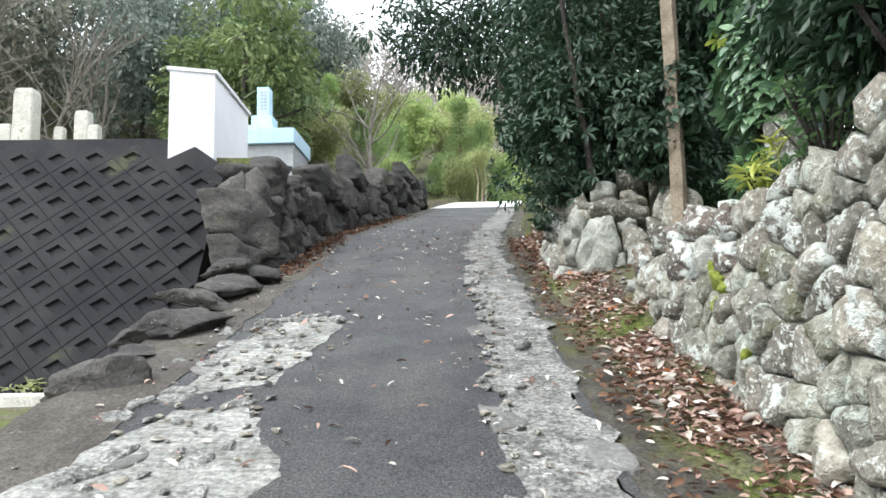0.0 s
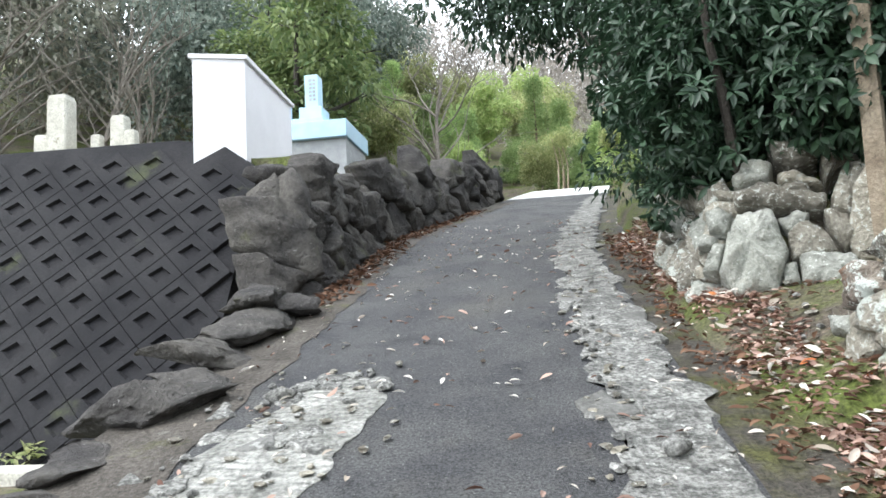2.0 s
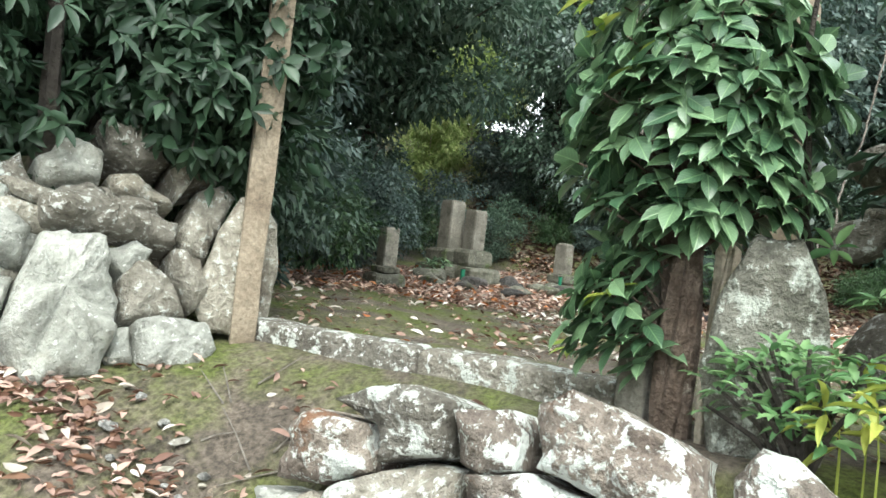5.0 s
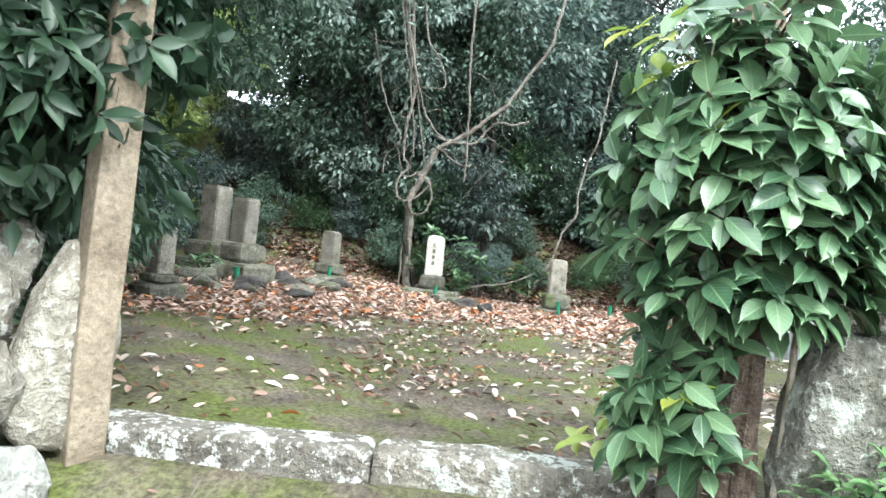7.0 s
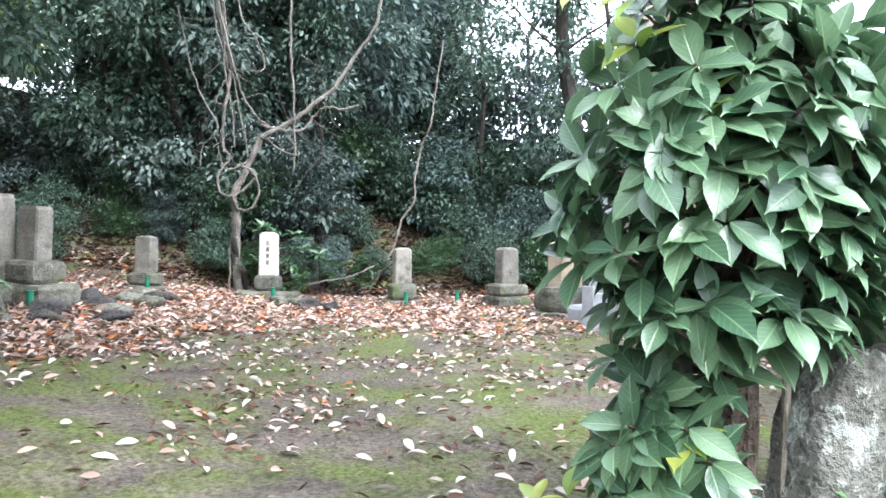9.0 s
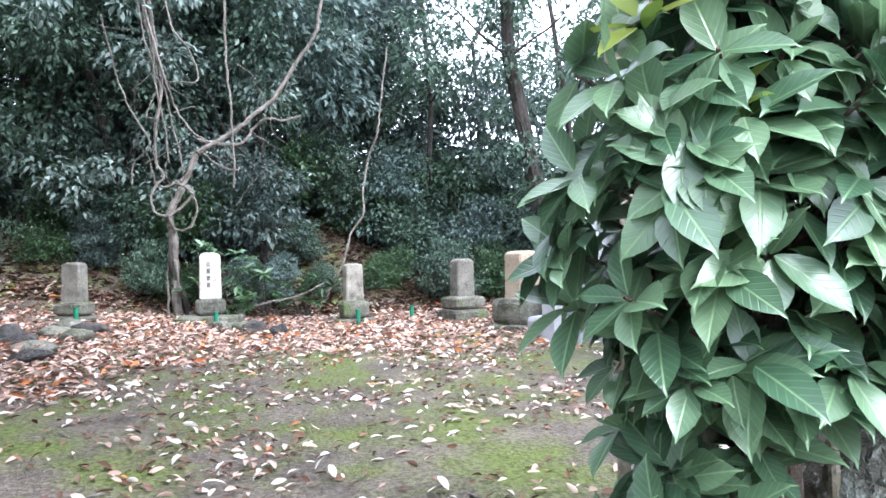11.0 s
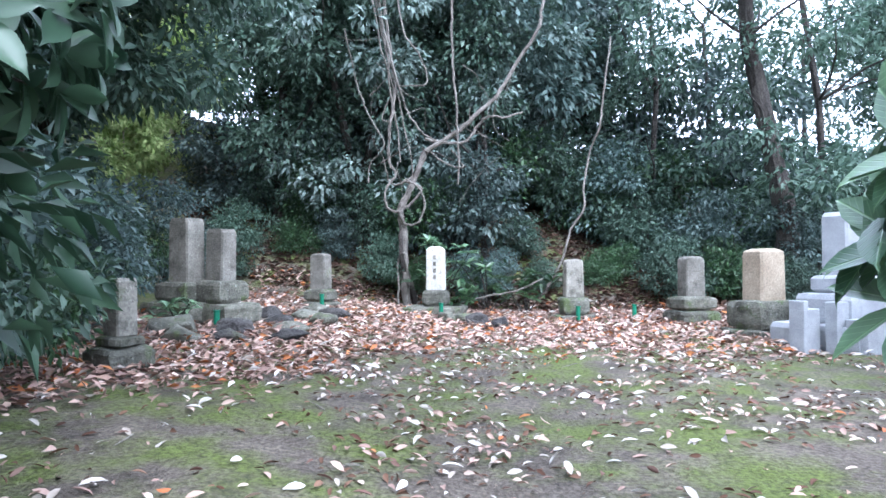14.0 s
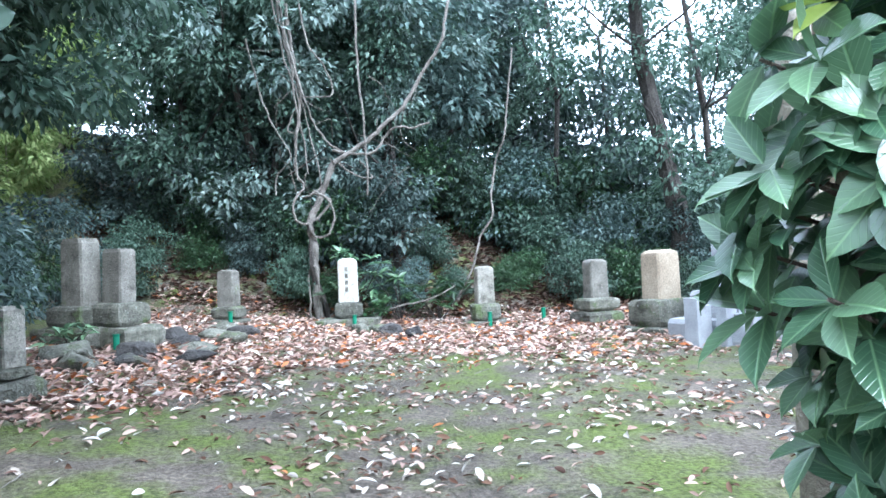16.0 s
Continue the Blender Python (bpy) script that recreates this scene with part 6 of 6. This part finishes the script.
lime = [build_tree("garden_tree", "bright yellow-green bamboo thicket", 4.5, 1.7, 44, 8000, 0.2, M_BARKPALE, L_BRIGHT, 0.06, 0.0, 73, HILL),
        build_tree("garden_tree", "yellow-green leafy garden tree", 4.0, 1.6, 44, 8000, 0.18, M_BARKPALE, L_YELLOW, 0.08, 0.0, 74, HILL)]
plant(lime, [(-1.5, 31, 0.8), (1.2, 32, 0.8), (3.6, 31, 0.8), (-4.2, 30, 0.8), (6, 31.5, 0.9), (0.2, 36, 0.9), (4.2, 36.5, 0.9), (-3.2, 36, 0.9), (8.6, 32, 0.9), (-6.8, 32, 0.9), (17.0, 13.6, 0.9), (20.0, 14.6, 1.0), (15.2, 13.9, 0.8), (18.5, 17.0, 1.0), (14.0, 13.0, 0.6), (7.6, 28, 0.8), (1.0, 40, 1.1), (5.5, 40, 1.1), (9.5, 37, 1.1), (-7.5, 38, 1.2), (3.2, 24.0, 0.45), (0.6, 24.3, 0.45), (-1.8, 24, 0.45), (-4.5, 23.0, 0.6)], 82)
near_ev = build_tree("hillside_tree", "rounded evergreen tree behind the graves", 4.6, 1.6, 50, 9000, 0.16, M_BARKDARK, L_MID, 0.1, 0.0, 75, HILL)
plant([near_ev], [(-5.4, 17.2, 1.3), (-6.6, 19.5, 1.2), (3.6, 18.5, 1.1)], 83)


def conifer(h, r, seed):
    t = thing("garden_conifer", "small pointed yellow-green garden conifer", "tree", (0, 0, 0), HILL)
    nr = np.random.default_rng(seed)
    part("trunk", limb([(0, 0, -0.2), (0.02, 0, h * 0.5), (0, 0, h)], 0.05, 0.01, 7, seed), M_BARK, t)
    b = []
    for k in range(34):
        f = nr.random() ** 1.3
        a = nr.uniform(0, 6.28)
        w = r * (1 - f) * nr.uniform(0.5, 1.0)
        b.append((w * math.cos(a), w * math.sin(a), h * (0.12 + 0.86 * f), 0.24, 0.24, 0.20))
    part("crown", cloud(nr, b, 5200, 0.10, -0.5, 0.3, width=0.3), L_CONIFER, t)
    return t


plant([conifer(3.0, 0.8, 401), conifer(2.4, 0.75, 402)], [(-1.9, 25.2), (-0.4, 26.6), (1.4, 25.4), (2.2, 27.0), (3.6, 25.6), (4.8, 27.2), (-3.4, 25.8), (-2.6, 28.2, 1.4), (0.6, 28.6, 1.4), (3.2, 29.2, 1.5), (6.2, 26.4), (5.6, 29.0, 1.4), (-4.8, 26.4, 1.1)], 84)
plant([build_tree("hillside_tree", "bare greyish winter tree on the far hill", 6.5, 2.8, 50, 5000, 0.24, M_BARKPALE, L_HILL, 0.1, 0.0, 77, HILL)], [(-8 + 3.1 * k, 47 + 5 * (k % 3), 1.3) for k in range(9)], 85)

# hedge across the head of the bend
hd = thing("hedge", "low clipped hedge across the head of the bend", "hedge", (3, 27.2, 6.1), HILL)
nh = np.random.default_rng(88)
hb = np.array([(x0, 27.2 + 0.1 * math.sin(x0 * 3), ground_z(x0, 27.2) + 0.3, 0.35, 0.35, 0.4) for x0 in np.arange(-2.5, 6.5, 0.3)])
part("foliage", cloud(nh, hb, 7000, 0.09, 0.2, 0.4, width=0.45), L_UNDER, hd)
for k in range(10):
    part("stem", limb([(-2.3 + 0.9 * k, 27.2, ground_z(-2.3 + 0.9 * k, 27.2) - 0.1), (-2.3 + 0.9 * k, 27.2, ground_z(-2.3 + 0.9 * k, 27.2) + 0.4)], 0.03, 0.015, 6, k), M_BARKDARK, hd)


def bare_tree(x, y, h, seed, lean=0.0, m=None):
    """A leafless tree: a trunk that forks again and again."""
    q = random.Random(seed)
    z = ground_z(x, y) - 0.1
    t = thing("bare_tree", "leafless tree with spreading thin grey branches", "tree", (x, y, z), HILL)
    pts = wander(q, (x, y, z), (lean, 0, 1), h * 0.6, 7, 0.12)
    part("trunk", limb(pts, 0.09, 0.045, 8, seed), m or M_VINE, t)
    for i in range(14):
        s0 = pts[q.randint(2, 7)]
        br = wander(q, s0, (q.uniform(-1, 1) + lean, q.uniform(-0.5, 0.5), 0.8), h * 0.5, 8, 0.2)
        part("branch", limb(br, 0.035, 0.010, 6, i), m or M_VINE, t)
        for k in range(4):
            part("twig", limb(wander(q, br[q.randint(2, 7)], (q.uniform(-1, 1), q.uniform(-0.5, 0.5), 0.7), h * 0.25, 6, 0.25), 0.013, 0.004, 5, k), m or M_VINE, t)
    return t


bare_tree(-2.4, 20.0, 5.5, 1, 0.15)
bare_tree(-8.6, 16.4, 4.5, 2, -0.4)
bare_tree(-10.5, 16.6, 5.0, 3, 0.3)
bare_tree(-12.5, 16.0, 5.0, 4, 0.2)
for i in range(12):
    q = random.Random(500 + i)
    bx, by = q.uniform(0.5, 5.5), q.uniform(22.5, 24)
    bz = ground_z(bx, by)
    t = thing("young_tree", "slender pinkish young tree trunk in the garden", "tree", (bx, by, bz), HILL)
    part("trunk", limb([(bx, by, bz - 0.1), (bx + 0.05, by, bz + 0.8), (bx + q.uniform(-0.2, 0.2), by, bz + 1.7)], 0.03, 0.012, 6, i), M_GRAVETAN, t)
    b = clumps(np.random.default_rng(i), (bx, by, bz + 1.7), (0.4, 0.4, 0.25), 6, 0.22)
    part("crown", cloud(np.random.default_rng(i), b, 700, 0.09, 0.2, 0.3), L_YELLOW, t)

# grey stone between the hut and the blue grave, and carved characters too worn to read
bm = bmesh.new()
box(bm, -4.62, -4.36, 13.6, 13.9, 5.621, 6.25, Matrix(), 0.012)
part("side_stone", bm, M_BLUE, mon)
for k in range(6):
    bm = bmesh.new()
    box(bm, -3.95, -3.89, 13.692, 13.70, 6.58 - 0.075 * k, 6.63 - 0.075 * k)
    part("carved_mark", bm, M_GRANITE, mon)
    bm = bmesh.new()
    box(bm, -3.87, -3.82, 13.692, 13.70, 6.58 - 0.075 * k, 6.63 - 0.075 * k)
    part("carved_mark", bm, M_GRANITE, mon)

# pale kerb on the lower ground at the foot of the retaining wall
bm = bmesh.new()
box(bm, -8.5, -4.25, 7.25, 7.55, 0.45, 0.84, Matrix(), 0.02)
solo("kerb", bm, M_GRAVELIGHT, "pale concrete kerb at the retaining wall's foot", "kerb", kind="structure")
rosette_plant(-4.95, 7.75, 0.3, 10, 0.1, 21, L_YELLOW, "small pale weed at the retaining wall's foot", 0.1)
